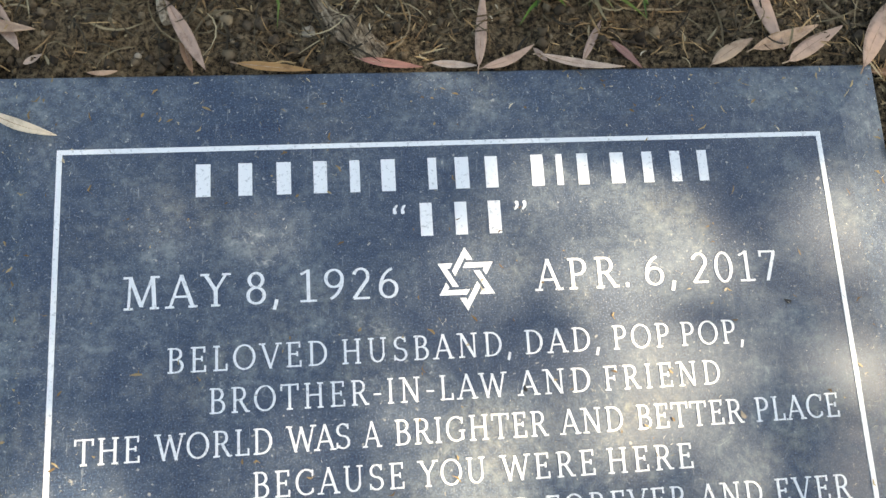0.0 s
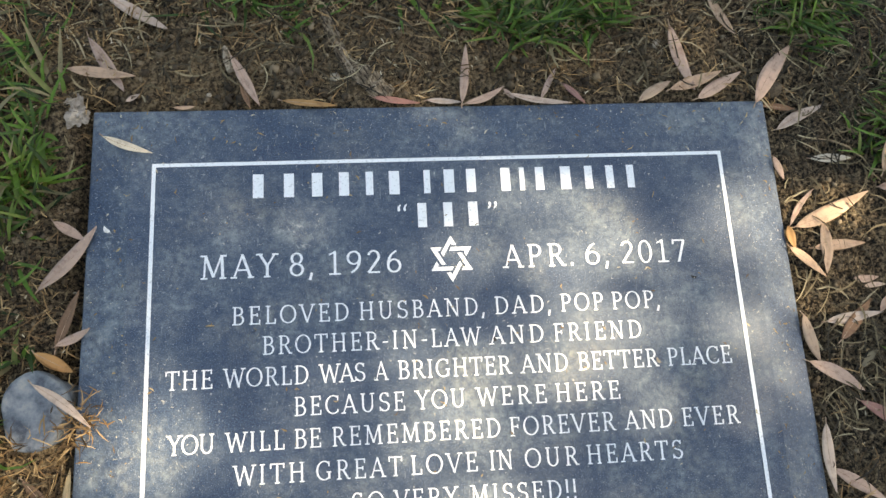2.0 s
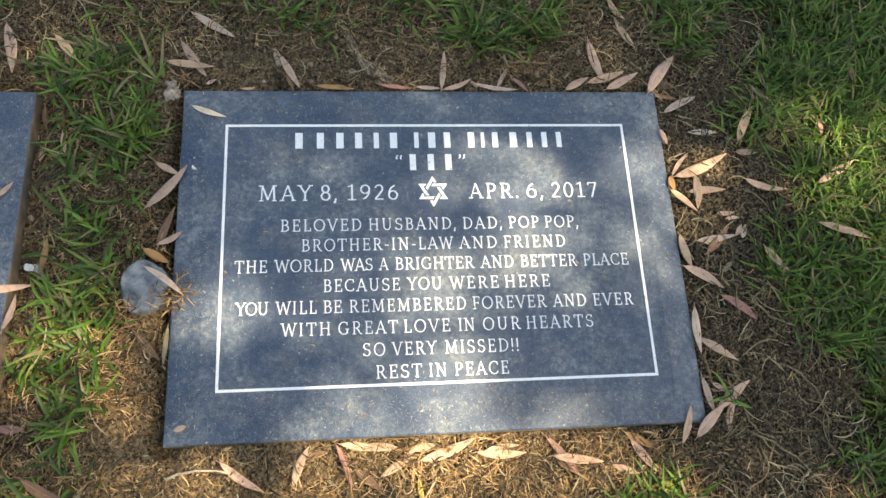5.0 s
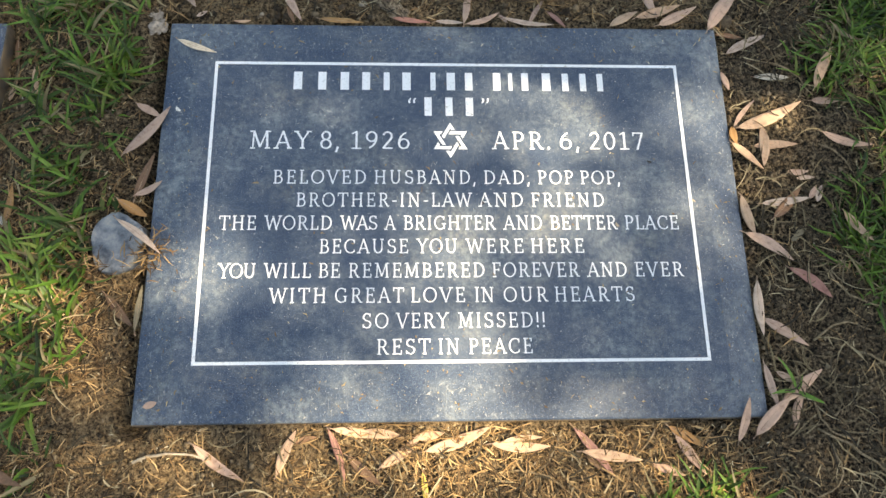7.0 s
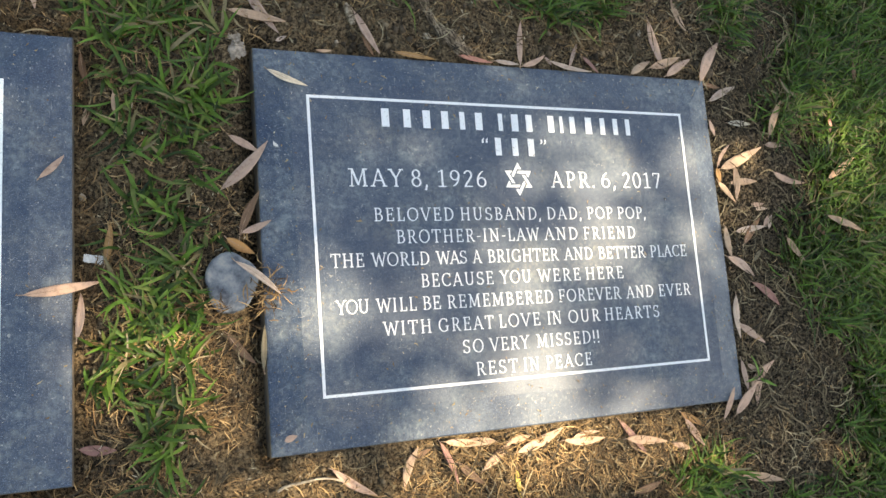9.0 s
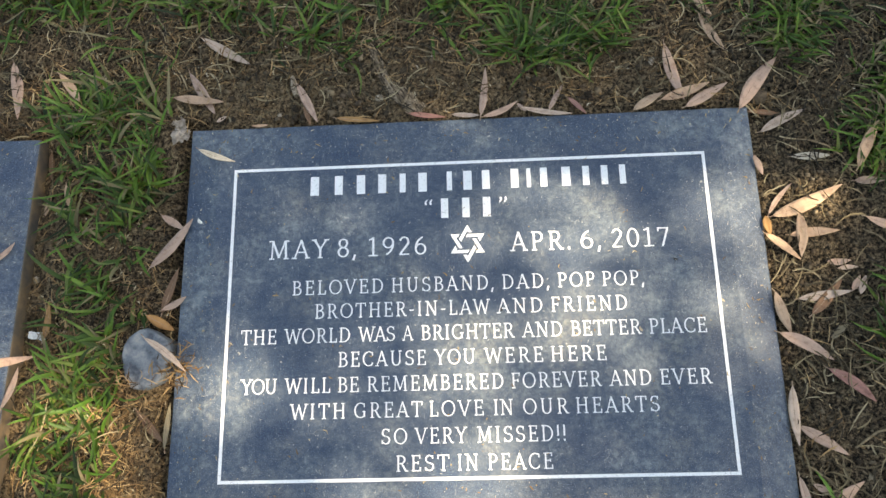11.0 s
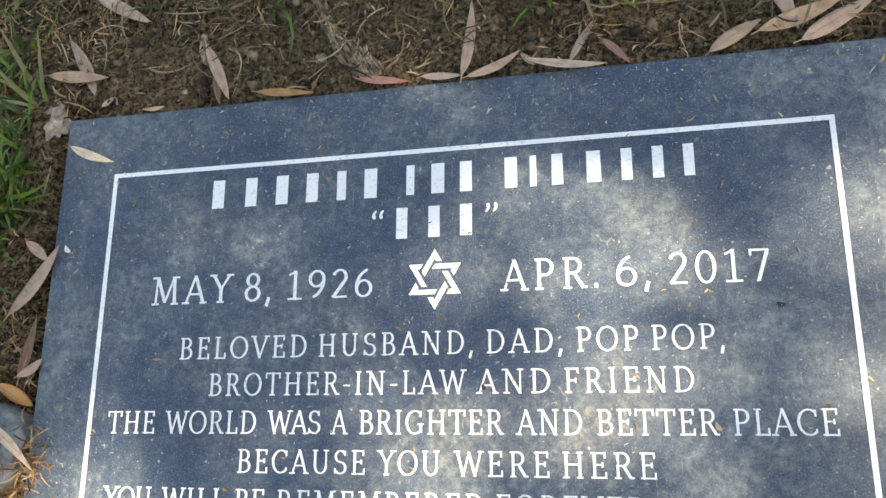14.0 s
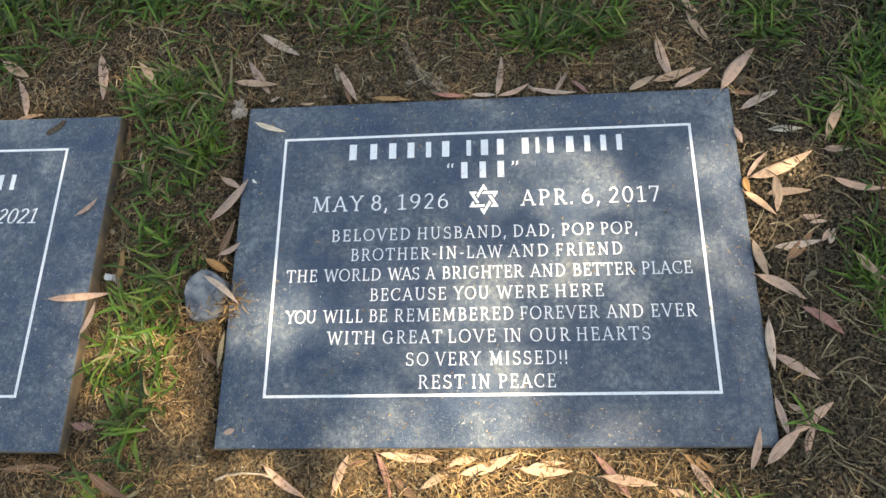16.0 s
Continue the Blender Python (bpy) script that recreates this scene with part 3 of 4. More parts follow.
# ---- the tree overhead, out of sight, that dapples the light ----
def sunlit(x, y):
    """The share of the sun that the crown lets through to a place on the ground."""
    dark = 1.0
    on_stone = ((0.072, 0.105, 0.046, 0.042, 0.60), (0.135, 0.092, 0.050, 0.040, 0.14), (0.090, 0.060, 0.050, 0.040, 0.46), (0.17, 0.050, 0.075, 0.050, 0.25),
                (0.288, 0.062, 0.040, 0.105, 0.90), (0.100, 0.005, 0.070, 0.035, 0.32), (-0.005, -0.035, 0.062, 0.040, 0.66), (-0.055, -0.030, 0.050, 0.036, 0.46),
                (0.075, -0.055, 0.065, 0.045, 0.38), (0.17, 0.000, 0.080, 0.035, 0.13), (0.060, -0.090, 0.060, 0.030, 0.12), (-0.06, -0.075, 0.060, 0.032, 0.25), (-0.20, -0.062, 0.065, 0.032, 0.42),
                (-0.270, -0.060, 0.042, 0.038, 0.68), (-0.14, -0.085, 0.060, 0.028, 0.32), (-0.005, -0.158, 0.105, 0.028, 0.72), (0.0, -0.200, 0.150, 0.035, 0.62),
                (-0.18, -0.195, 0.070, 0.020, 0.12), (-0.10, 0.10, 0.22, 0.12, 0.010))
    on_ground = ((0.015, -0.25, 0.21, 0.050, 0.82), (0.345, 0.075, 0.036, 0.045, 0.40), (0.57, 0.11, 0.085, 0.075, 0.88), (0.44, 0.14, 0.05, 0.03, 0.12), (0.60, -0.08, 0.12, 0.14, 0.10),
                 (0.235, -0.29, 0.06, 0.045, 0.55), (-0.398, -0.11, 0.052, 0.062, 0.88), (-0.335, -0.14, 0.030, 0.060, 0.45), (-0.28, -0.26, 0.11, 0.045, 0.34), (-0.56, 0.25, 0.10, 0.04, 0.06), (-0.46, -0.27, 0.06, 0.04, 0.18))
    for cx, cy, rx, ry, g in on_stone + on_ground:
        dark = dark * (1 - g * blob(x, y, cx, cy, rx, ry))
    return 1 - 0.9955 * dark


def shade_tree():
    ob = new("tree")
    tagged(ob, "tall tree with narrow green leaves and a broken crown", "tree")
    foot = Vector((5.5, -3.2, -0.05))
    top = Vector((3.4, -1.95, 4.1))
    pts = [foot.lerp(top, s) + Vector((0.25 * math.sin(3 * s), 0.2 * math.sin(5 * s), 0)) for s in np.linspace(0, 1, 9)]
    v, f = tube(pts, list(np.linspace(0.22, 0.05, 9)), 12, 0.08, 3)
    mesh_object("trunk", v, f, BARK, ob, smooth_shade=True)
    n = 92000
    rng = np.random.default_rng(3)
    k_ = np.arange(n)
    gx_, gy_, chance = -2.0 + 4.2 * ((k_ * 0.8191725) % 1), -1.6 + 3.2 * ((k_ * 0.6710436) % 1), (k_ * 0.5497004779) % 1
    edge = np.hypot((gx_ - 0.1) / 2.0, gy_ / 1.55) + 0.16 * waves(gx_, gy_, 1.6, 21) + 0.10 * waves(gx_, gy_, 4.5, 2)
    far = rng.uniform(4.0, 5.2, n)
    a, length = rng.uniform(0, 2 * math.pi, n), rng.uniform(0.07, 0.12, n)
    open_ = sum(sunlit(gx_ + 0.008 + s * length * np.cos(a), gy_ + s * length * np.sin(a)) for s in (0.1, 0.5, 0.9)) / 3
    keep = chance < -np.log(open_) / 9.4 * (1 - smooth(0.72, 0.98, edge))
    gx_, gy_, far, a, length = (k[keep] for k in (gx_, gy_, far, a, length))
    m = len(gx_)
    v, q = ribbons(gx_ + TO_SUN.x * far, gy_ + TO_SUN.y * far, TO_SUN.z * far, a, length, rng.uniform(0.018, 0.028, m), rng.uniform(-0.6, 0.3, m), rng.uniform(0, 0.3, m), rng.uniform(-0.3, 0.3, m), 3)
    crown = many("crown", v, q, CROWN_LEAF, ob)
    tagged(crown, kind="stuff")
    for k, (ex, ey) in enumerate(((-1.4, -0.6), (-0.9, -1.0), (1.5, -0.5), (1.2, -1.0), (1.6, 0.3), (-1.6, 0.1), (0.95, 0.5), (-0.85, 0.6))):
        end = Vector((ex, ey, 0)) + TO_SUN * rng.uniform(4.4, 5.0)
        start = pts[5 + k % 4]
        line = [start.lerp(end, s) + Vector((0, 0, 0.25 * math.sin(math.pi * s))) for s in np.linspace(0, 1, 7)]
        v, f = tube(line, list(np.linspace(0.035, 0.003, 7)), 6, 0.1, k)
        mesh_object("limb", v, f, BARK, ob)


shade_tree()


# ---- grass, straw and crumbs ----
def outside(x, y, margin):
    return (beside(x, y, 0) > margin) & (beside(x, y, NEXT_X) > margin) & (np.hypot((x + 0.330) / 0.028, (y + 0.038) / 0.033) > 1.0)


def lawn(x, y):
    """How thickly green grass grows."""
    w = 0.05 * waves(x, y, 14, 4) + 0.03 * waves(x, y, 40, 8)
    lower = smooth(-0.03, -0.10, y)
    strip = (1 - smooth(0.034 - 0.008 * lower, 0.062 - 0.012 * lower, np.abs(x + 0.392 + 0.016 * lower) + 0.5 * w)) * smooth(-0.33, -0.22, y + w) * (1 - smooth(0.20, 0.29, y + w)) * (0.90 - 0.30 * lower + 0.45 * waves(x, y, 22, 1)) * (1 - 0.75 * blob(x, y, -0.44, -0.18, 0.05, 0.04))
    right = smooth(0.415, 0.53, x + w + 0.05 * blob(x, y, 0.42, -0.03, 0.2, 0.06) - 0.035 * smooth(-0.08, -0.16, y)) * (0.85 + 0.4 * waves(x, y, 16, 6))
    top = smooth(0.295, 0.37, y + w * 1.2) * (0.18 + 0.95 * np.clip(waves(x, y, 11, 13) + 0.2, 0, 1))
    top = np.maximum(top, np.maximum(0.95 * blob(x, y, 0.09, 0.315, 0.10, 0.035), 0.7 * blob(x, y, -0.20, 0.325, 0.05, 0.022)))
    low = np.maximum(0.85 * blob(x, y, 0.228, -0.308, 0.050, 0.040), 0.35 * smooth(-0.30, -0.36, y + 0.3 * w))
    low = np.maximum(low, 0.55 * blob(x, y, -0.405, -0.235, 0.035, 0.04))
    return np.clip(np.maximum.reduce([strip, right, top, low]), 0, 1) * (1 - blob(x, y, -0.452, -0.010, 0.026, 0.030))


def grass(tufts, x0, x1, y0, y1, blades, lo, hi, width, name="grass"):
    x, y = rng.uniform(x0, x1, tufts), rng.uniform(y0, y1, tufts)
    keep = (rng.random(tufts) < lawn(x, y) ** 1.3) & outside(x, y, 0.012)
    x, y = x[keep], y[keep]
    n = rng.integers(blades // 2, blades + 1, len(x))
    lean = np.repeat(rng.uniform(0, 2 * math.pi, len(x)), n)
    x, y = np.repeat(x, n), np.repeat(y, n)
    m = len(x)
    turn = lean + rng.normal(0, 1.1, m)
    x, y = x + rng.normal(0, 0.005, m), y + rng.normal(0, 0.005, m)
    length = rng.uniform(lo, hi, m) * rng.uniform(0.6, 1.0, m)
    rise = rng.uniform(0.15, 1.15, m)
    # a blade keeps off the markers: it stands up instead of lying over them
    tipx, tipy = x + length * np.cos(rise) * np.cos(turn), y + length * np.cos(rise) * np.sin(turn)
    over = ~outside(tipx, tipy, 0.0)
    turn = np.where(over, turn + math.pi, turn)
    tipx, tipy = x + length * np.cos(rise) * np.cos(turn), y + length * np.cos(rise) * np.sin(turn)
    ok = outside(tipx, tipy, -0.01)
    x, y, turn, length, rise = (k[ok] for k in (x, y, turn, length, rise))
    m = len(x)
    v, q = ribbons(x, y, ground_z(x, y) - 0.002, turn, length, width * rng.uniform(0.6, 1.15, m), rise, rng.uniform(0.1, 0.5, m) * np.sin(rise), rng.normal(0, 0.35, m), 5)
    ob = many(name, v, q, GRASS)
    return tagged(ob, "uneven green lawn grass growing round the markers", "grass", kind="stuff")


grass(4300, -0.75, 0.10, -0.48, 0.52, 11, 0.026, 0.080, 0.0043)
grass(13500, 0.10, 0.85, -0.48, 0.52, 9, 0.024, 0.068, 0.0036)


def distant_lawn():
    n = 40000
    r, a = 0.55 + 3.4 * rng.random(n) ** 0.8, rng.uniform(0, 2 * math.pi, n)
    x, y = r * np.cos(a) * 1.15, r * np.sin(a)
    keep = ((np.abs(x) > 0.78) | (np.abs(y) > 0.50)) & outside(x, y, 0.02)
    x, y = x[keep], y[keep]
    m = len(x)
    v, q = ribbons(x, y, ground_z(x, y) - 0.002, rng.uniform(0, 6.28, m), rng.uniform(0.04, 0.09, m), rng.uniform(0.005, 0.009, m), rng.uniform(0.5, 1.3, m), rng.uniform(0.05, 0.4, m), rng.normal(0, 0.3, m), 4)
    tagged(many("lawn", v, q, GRASS), "lawn of short green grass round the plot", "grass", kind="stuff")


distant_lawn()


def thatch(x, y):
    """How thickly dead grass lies."""
    d = 0.55 + 0.35 * waves(x, y, 18, 7)
    d = d + 0.7 * blob(x, y, 0.08, -0.26, 0.28, 0.06) + 0.05 * blob(x, y, 0.44, -0.05, 0.08, 0.25) - 0.1 * blob(x, y, 0.36, 0.12, 0.06, 0.16) + 0.4 * blob(x, y, -0.37, -0.12, 0.06, 0.08)
    d = d - 0.35 * blob(x, y, -0.25, -0.245, 0.07, 0.03) - 0.3 * blob(x, y, -0.2, 0.235, 0.1, 0.025) - 0.25 * blob(x, y, 0.40, -0.20, 0.10, 0.14) + 0.3 * lawn(x, y) * (x < 0.3) - 0.55 * blob(x, y, -0.09, -0.262, 0.06, 0.03) - 0.5 * blob(x, y, -0.37, 0.11, 0.09, 0.15) - 0.5 * blob(x, y, -0.34, -0.21, 0.05, 0.04) - 1.0 * blob(x, y, 0.37, 0.09, 0.08, 0.12) - 0.30 * blob(x, y, -0.02, 0.25, 0.34, 0.05)
    return np.clip(d, 0.03, 1)


def bare_side(x, y):
    """1 on the dark earth between the marker and the lawn, 0 elsewhere."""
    return smooth(0.27, 0.33, x + 0.02 * waves(x, y, 20, 31))


def straw(n, lo, hi, width, name, label, mat, where, curl=0.45, rows=4):
    x, y = rng.uniform(-0.66, 0.74, n), rng.uniform(-0.41, 0.46, n)
    keep = (rng.random(n) < where(x, y)) & outside(x, y, 0.004)
    x, y = x[keep], y[keep]
    m = len(x)
    turn, length = rng.uniform(0, 2 * math.pi, m), rng.uniform(lo, hi, m) * rng.uniform(0.4, 1, m)
    ex, ey = x + length * np.cos(turn), y + length * np.sin(turn)
    ok = outside(ex, ey, 0.002)
    x, y, turn, length, ex, ey = (k[ok] for k in (x, y, turn, length, ex, ey))
    m = len(x)
    z0, z1 = ground_z(x, y), ground_z(ex, ey)
    sag = np.maximum(ground_z((x + ex) / 2, (y + ey) / 2) - (z0 + z1) / 2, 0)
    lift = sag + rng.uniform(0.0008, 0.007, m)
    rise = np.arctan2(z1 - z0, length) + rng.uniform(0.0, 0.25, m)
    v, q = ribbons(x, y, z0 + lift, turn, length, width * rng.uniform(0.5, 1.3, m), rise, rng.uniform(0.0, 0.25, m), rng.normal(0, curl, m), rows)
    tagged(many(name, v, q, mat), label, "dead grass", kind="stuff")


straw(72000, 0.007, 0.032, 0.0011, "dry_grass", "matted dry brown grass stalks lying on the soil", STRAW,
      lambda x, y: thatch(x, y) * (1 - 0.80 * bare_side(x, y)) * (1 - 0.25 * smooth(0.20, 0.24, y)), 0.35)
straw(34000, 0.002, 0.009, 0.0012, "plant_litter", "small tan leaf chips scattered on the soil", CHIP,
      lambda x, y: thatch(x, y) * (1 - 0.6 * bare_side(x, y)))
straw(30000, 0.014, 0.060, 0.0015, "dead_runners", "tangled grey-brown dead grass runners on dark earth", RUNNERS,
      lambda x, y: np.clip(0.16 + 0.68 * bare_side(x, y) * (1 - 0.6 * blob(x, y, 0.36, 0.09, 0.07, 0.11)) * (0.55 + 0.8 * waves(x, y, 15, 41)) + 0.34 * smooth(0.21, 0.29, y) * (0.6 + 0.8 * waves(x, y, 13, 43)), 0, 1), 0.75, 7)


def crumbs():
    """Small angular lumps of soil and grit."""
    n = 30000
    x, y = rng.uniform(-0.66, 0.74, n), rng.uniform(-0.41, 0.46, n)
    keep = outside(x, y, 0.004) & (rng.random(n) > 0.5 * lawn(x, y))
    x, y = x[keep], y[keep]
    m = len(x)
    size = 0.0006 + (0.0024 + 0.0016 * blob(x, y, -0.02, 0.25, 0.36, 0.06)) * rng.random(m) ** 4
    cube = np.array([(-1, -1, -1), (1, -1, -1), (1, 1, -1), (-1, 1, -1), (-.7, -.7, 1), (.7, -.7, 1), (.7, .7, 1), (-.7, .7, 1)], float)
    v = cube[None] * size[:, None, None] * rng.uniform(0.35, 1.25, (m, 8, 3))
    a = rng.uniform(0, 6.28, m)
    c, s = np.cos(a)[:, None], np.sin(a)[:, None]
    v = np.stack([v[..., 0] * c - v[..., 1] * s + x[:, None], v[..., 0] * s + v[..., 1] * c + y[:, None], v[..., 2] * 0.8 + (ground_z(x, y) + size * 0.4)[:, None]], -1)
    q = np.array([(0, 3, 2, 1), (4, 5, 6, 7), (0, 1, 5, 4), (1, 2, 6, 5), (2, 3, 7, 6), (3, 0, 4, 7)])[None] + (np.arange(m) * 8)[:, None, None]
    tagged(many("soil_crumbs", v, q, CLOD), "brown soil crumbs and bits of grit", "soil", kind="stuff")


crumbs()


def clippings(n, cx, cy, sx, sy, top):
    """A small heap of dry stalks caught on a marker's edge."""
    x, y = rng.normal(cx, sx, n), rng.normal(cy, sy, n)
    z = np.maximum(rest_z(x, y), -0.010) + rng.uniform(0.001, top, n)
    v, q = ribbons(x, y, z, rng.uniform(0, 6.28, n), rng.uniform(0.006, 0.022, n), rng.uniform(0.0008, 0.0016, n), rng.uniform(-0.1, 0.3, n), rng.uniform(0, 0.3, n), rng.normal(0, 0.6, n), 4)
    tagged(many("grass_clippings", v, q, STRAW), "little heap of dry grass stalks at the stone's edge", "dead grass", kind="stuff")


clippings(90, -0.296, -0.052, 0.009, 0.012, 0.006)
clippings(50, -0.350, -0.068, 0.012, 0.010, 0.006)


def marker_litter(n, lo, hi, thin, thick, most, name, label, mat):
    """Tiny chips of leaf, seed and dust lying on the two markers, thicker towards the edges and in drifts."""
    x, y = rng.uniform(-1.05, 0.30, n), rng.uniform(-0.21, 0.21, n)
    edge = np.maximum(-beside(x, y, 0), -beside(x, y, NEXT_X))
    p = 0.10 + 0.2 * (1 - smooth(0.03, 0.05, edge)) + 0.5 * (1 - smooth(0.0, 0.06, edge)) * (np.abs(x) < 0.4) + 0.6 * blob(x, y, -0.27, -0.06, 0.05, 0.1) + 0.3 * blob(x, y, 0.28, -0.1, 0.04, 0.15)
    p = p + 0.5 * smooth(0.1, 0.7, waves(x, y, 26, 17)) + 0.35 * blob(x, y, 0.0, -0.18, 0.2, 0.04) + 0.7 * blob(x, y, -0.282, 0.0, 0.03, 0.14)
    keep = (edge > 0.004) & (rng.random(n) < p * most)
    x, y = x[keep], y[keep]
    m = len(x)
    length = rng.uniform(lo, hi, m) * rng.uniform(0.3, 1, m)
    z = np.interp(np.maximum(-beside(x, y, 0), -beside(x, y, NEXT_X)), [0.0, 0.035], [-0.0078, 0.0011])
    v, q = ribbons(x, y, z, rng.uniform(0, 6.28, m), length, rng.uniform(thin, thick, m), rng.uniform(0, 0.2, m), rng.uniform(0, 0.2, m), rng.normal(0, 0.8, m), 3)
    tagged(many(name, v, q, mat), label, "debris", kind="stuff")


marker_litter(2600, 0.0020, 0.0085, 0.0007, 0.0019, 0.8, "leaf_chips", "tiny tan leaf chips and seeds on the stone", CHIP)
marker_litter(15000, 0.0008, 0.0042, 0.0002, 0.0006, 0.75, "pale_flecks", "pale flecks of dry plant dust on the stone", FLECK)


# ---- fallen leaves ----
leaf_count = 0


def fallen_leaf(x, y, turn, length, width, tone):
    """One lance-shaped dry leaf, lying at (x, y) with its tip towards turn."""
    global leaf_count
    leaf_count += 1
    r = random.Random(leaf_count * 13)
    length, width = length * 1.04, width * 0.93
    rows, cols = 13, 5
    curl, twist, cup, sway = r.uniform(-0.02, 0.10), r.uniform(-0.35, 0.35), r.uniform(-0.2, 0.35), r.uniform(-0.05, 0.05)
    a = radians(turn)
    ca, sa = math.cos(a), math.sin(a)
    ends = [max(rest_z(x + s * length * 0.5 * ca - o * sa, y + s * length * 0.5 * sa + o * ca).item() for o in (-0.35 * width, 0.0, 0.35 * width)) for s in (-0.9, -0.45, 0, 0.45, 0.9)]
    slope = max(-0.35, min(0.35, (max(ends[3:]) - max(ends[:2])) / length))
    base = max(e - slope * s * length * 0.5 for e, s in zip(ends, (-0.9, -0.45, 0, 0.45, 0.9))) + 0.0016
    base += 0.013 * lawn(x, y).item()          # grass blades bear the leaf
    if 0.9 < math.hypot((x + 0.331) / 0.0255, (y + 0.038) / 0.0310) < 1.7:
        base += 0.004
    verts, faces = [], []
    for i in range(rows):
        s = i / (rows - 1)
        w = width * 0.5 * max(0.06, math.sin(math.pi * s ** 0.85) ** 0.8 if 0 < s < 1 else 0.05)
        for j in range(cols):
            t = j / (cols - 1) * 2 - 1
            u = (s - 0.5) * length
            v = t * w + sway * length * math.sin(math.pi * s)
            h = slope * u + curl * length * (2 * s - 1) ** 2 + abs(t) * w * cup + t * w * twist * (s - 0.5) * 2
            verts.append((u, v, h - (0.0004 if j == 2 else 0)))
    for i in range(rows - 1):
        for j in range(cols - 1):
            k = i * cols + j
            faces.append((k, k + 1, k + cols + 1, k + cols))
    low = min(p[2] - slope * p[0] for p in verts)
    ob = new("fallen_leaf")
    blade = mesh_object("blade", [(p[0], p[1], p[2] - low) for p in verts], faces, LEAF[tone], ob, smooth_shade=True)
    thick = blade.modifiers.new("thickness", "SOLIDIFY")
    thick.thickness = 0.0004
    ob.matrix_world = pose(x, y, base, 0, 0, turn)
    where = "on the stone" if beside(x, y, 0) < 0 or beside(x, y, NEXT_X) < 0 else "in the grass" if lawn(x, y) > 0.5 else "on the soil"
    if length > 0.024:
        spine = [Vector(verts[i * cols + 2]) + Vector((0, 0, 0.0002 - low)) for i in range(rows - 1)]
        stalk = Vector((spine[0].x - min(0.006, length * 0.09), spine[0].y + r.uniform(-0.0015, 0.0015), spine[0].z))
        v, f = tube([stalk] + spine, [0.00055] + [0.00050 - 0.00003 * i for i in range(rows - 1)], 6)
        mesh_object("midrib", v, f, MIDRIB, ob, smooth_shade=True)
    tagged(ob, TONE_WORDS[tone] + " lance-shaped leaf lying " + where, "leaf", "fallen leaves")


fallen_leaf(-0.513, 0.274, -77, 0.073, 0.0150, "p")
fallen_leaf(-0.441, 0.267, -52, 0.046, 0.0113, "t")
fallen_leaf(-0.269, 0.310, -30, 0.062, 0.0117, "c")
fallen_leaf(-0.289, 0.253, -58, 0.062, 0.0116, "p")
fallen_leaf(-0.293, 0.246, -10, 0.058, 0.0109, "t")
fallen_leaf(-0.268, 0.225, 27, 0.013, 0.0049, "c")
fallen_leaf(-0.266, 0.176, -22, 0.043, 0.0076, "s")
fallen_leaf(-0.463, 0.182, -81, 0.033, 0.0076, "b")
fallen_leaf(-0.434, 0.141, -80, 0.027, 0.0065, "t")
fallen_leaf(-0.461, 0.135, 75, 0.023, 0.0061, "t")
fallen_leaf(0.265, 0.341, -69, 0.043, 0.0100, "t")
fallen_leaf(0.273, 0.304, -60, 0.048, 0.0110, "t")
fallen_leaf(0.227, 0.256, -79, 0.068, 0.0139, "p")
fallen_leaf(0.236, 0.231, 20, 0.054, 0.0122, "t")
fallen_leaf(0.258, 0.226, 31, 0.054, 0.0122, "p")
fallen_leaf(0.196, 0.221, 31, 0.037, 0.0105, "t")
fallen_leaf(0.314, 0.239, 52, 0.078, 0.0169, "p")
fallen_leaf(0.319, 0.206, -9, 0.036, 0.0069, "b")
fallen_leaf(0.337, 0.197, 25, 0.052, 0.0109, "c")
fallen_leaf(0.360, 0.156, 0, 0.038, 0.0093, "s")
fallen_leaf(0.415, 0.163, 61, 0.055, 0.0124, "t")
fallen_leaf(0.415, 0.126, 0, 0.031, 0.0095, "p")
fallen_leaf(0.301, 0.144, -72, 0.022, 0.0074, "p")
fallen_leaf(0.445, 0.208, -37, 0.031, 0.0074, "g")
fallen_leaf(0.581, 0.237, -81, 0.031, 0.0098, "b")
fallen_leaf(0.519, 0.157, -90, 0.022, 0.0072, "r")
fallen_leaf(0.345, 0.104, 23, 0.076, 0.0155, "t")
fallen_leaf(0.320, 0.108, 50, 0.042, 0.0059, "p")
fallen_leaf(0.303, 0.079, -81, 0.020, 0.0089, "o")
fallen_leaf(0.316, 0.057, -36, 0.042, 0.0092, "t")
fallen_leaf(0.336, 0.070, -95, 0.045, 0.0124, "t")
fallen_leaf(0.351, 0.072, 4, 0.048, 0.0108, "t")
fallen_leaf(0.429, 0.078, -15, 0.055, 0.0104, "p")
fallen_leaf(0.524, 0.092, 29, 0.064, 0.0123, "t")
fallen_leaf(0.351, 0.007, 7, 0.051, 0.0099, "c")
fallen_leaf(0.352, 0.005, 45, 0.048, 0.0119, "b")
fallen_leaf(0.371, 0.042, 2, 0.023, 0.0077, "p")
fallen_leaf(0.379, 0.035, 3, 0.019, 0.0055, "c")
fallen_leaf(0.385, 0.019, 57, 0.017, 0.0070, "p")
fallen_leaf(0.391, 0.017, 66, 0.020, 0.0080, "c")
fallen_leaf(0.307, -0.010, -70, 0.041, 0.0116, "t")
fallen_leaf(0.326, -0.043, -27, 0.056, 0.0133, "p")
fallen_leaf(0.364, -0.081, -41, 0.048, 0.0121, "r")
fallen_leaf(0.470, 0.012, -59, 0.042, 0.0124, "b")
fallen_leaf(0.516, 0.011, -21, 0.063, 0.0115, "t")
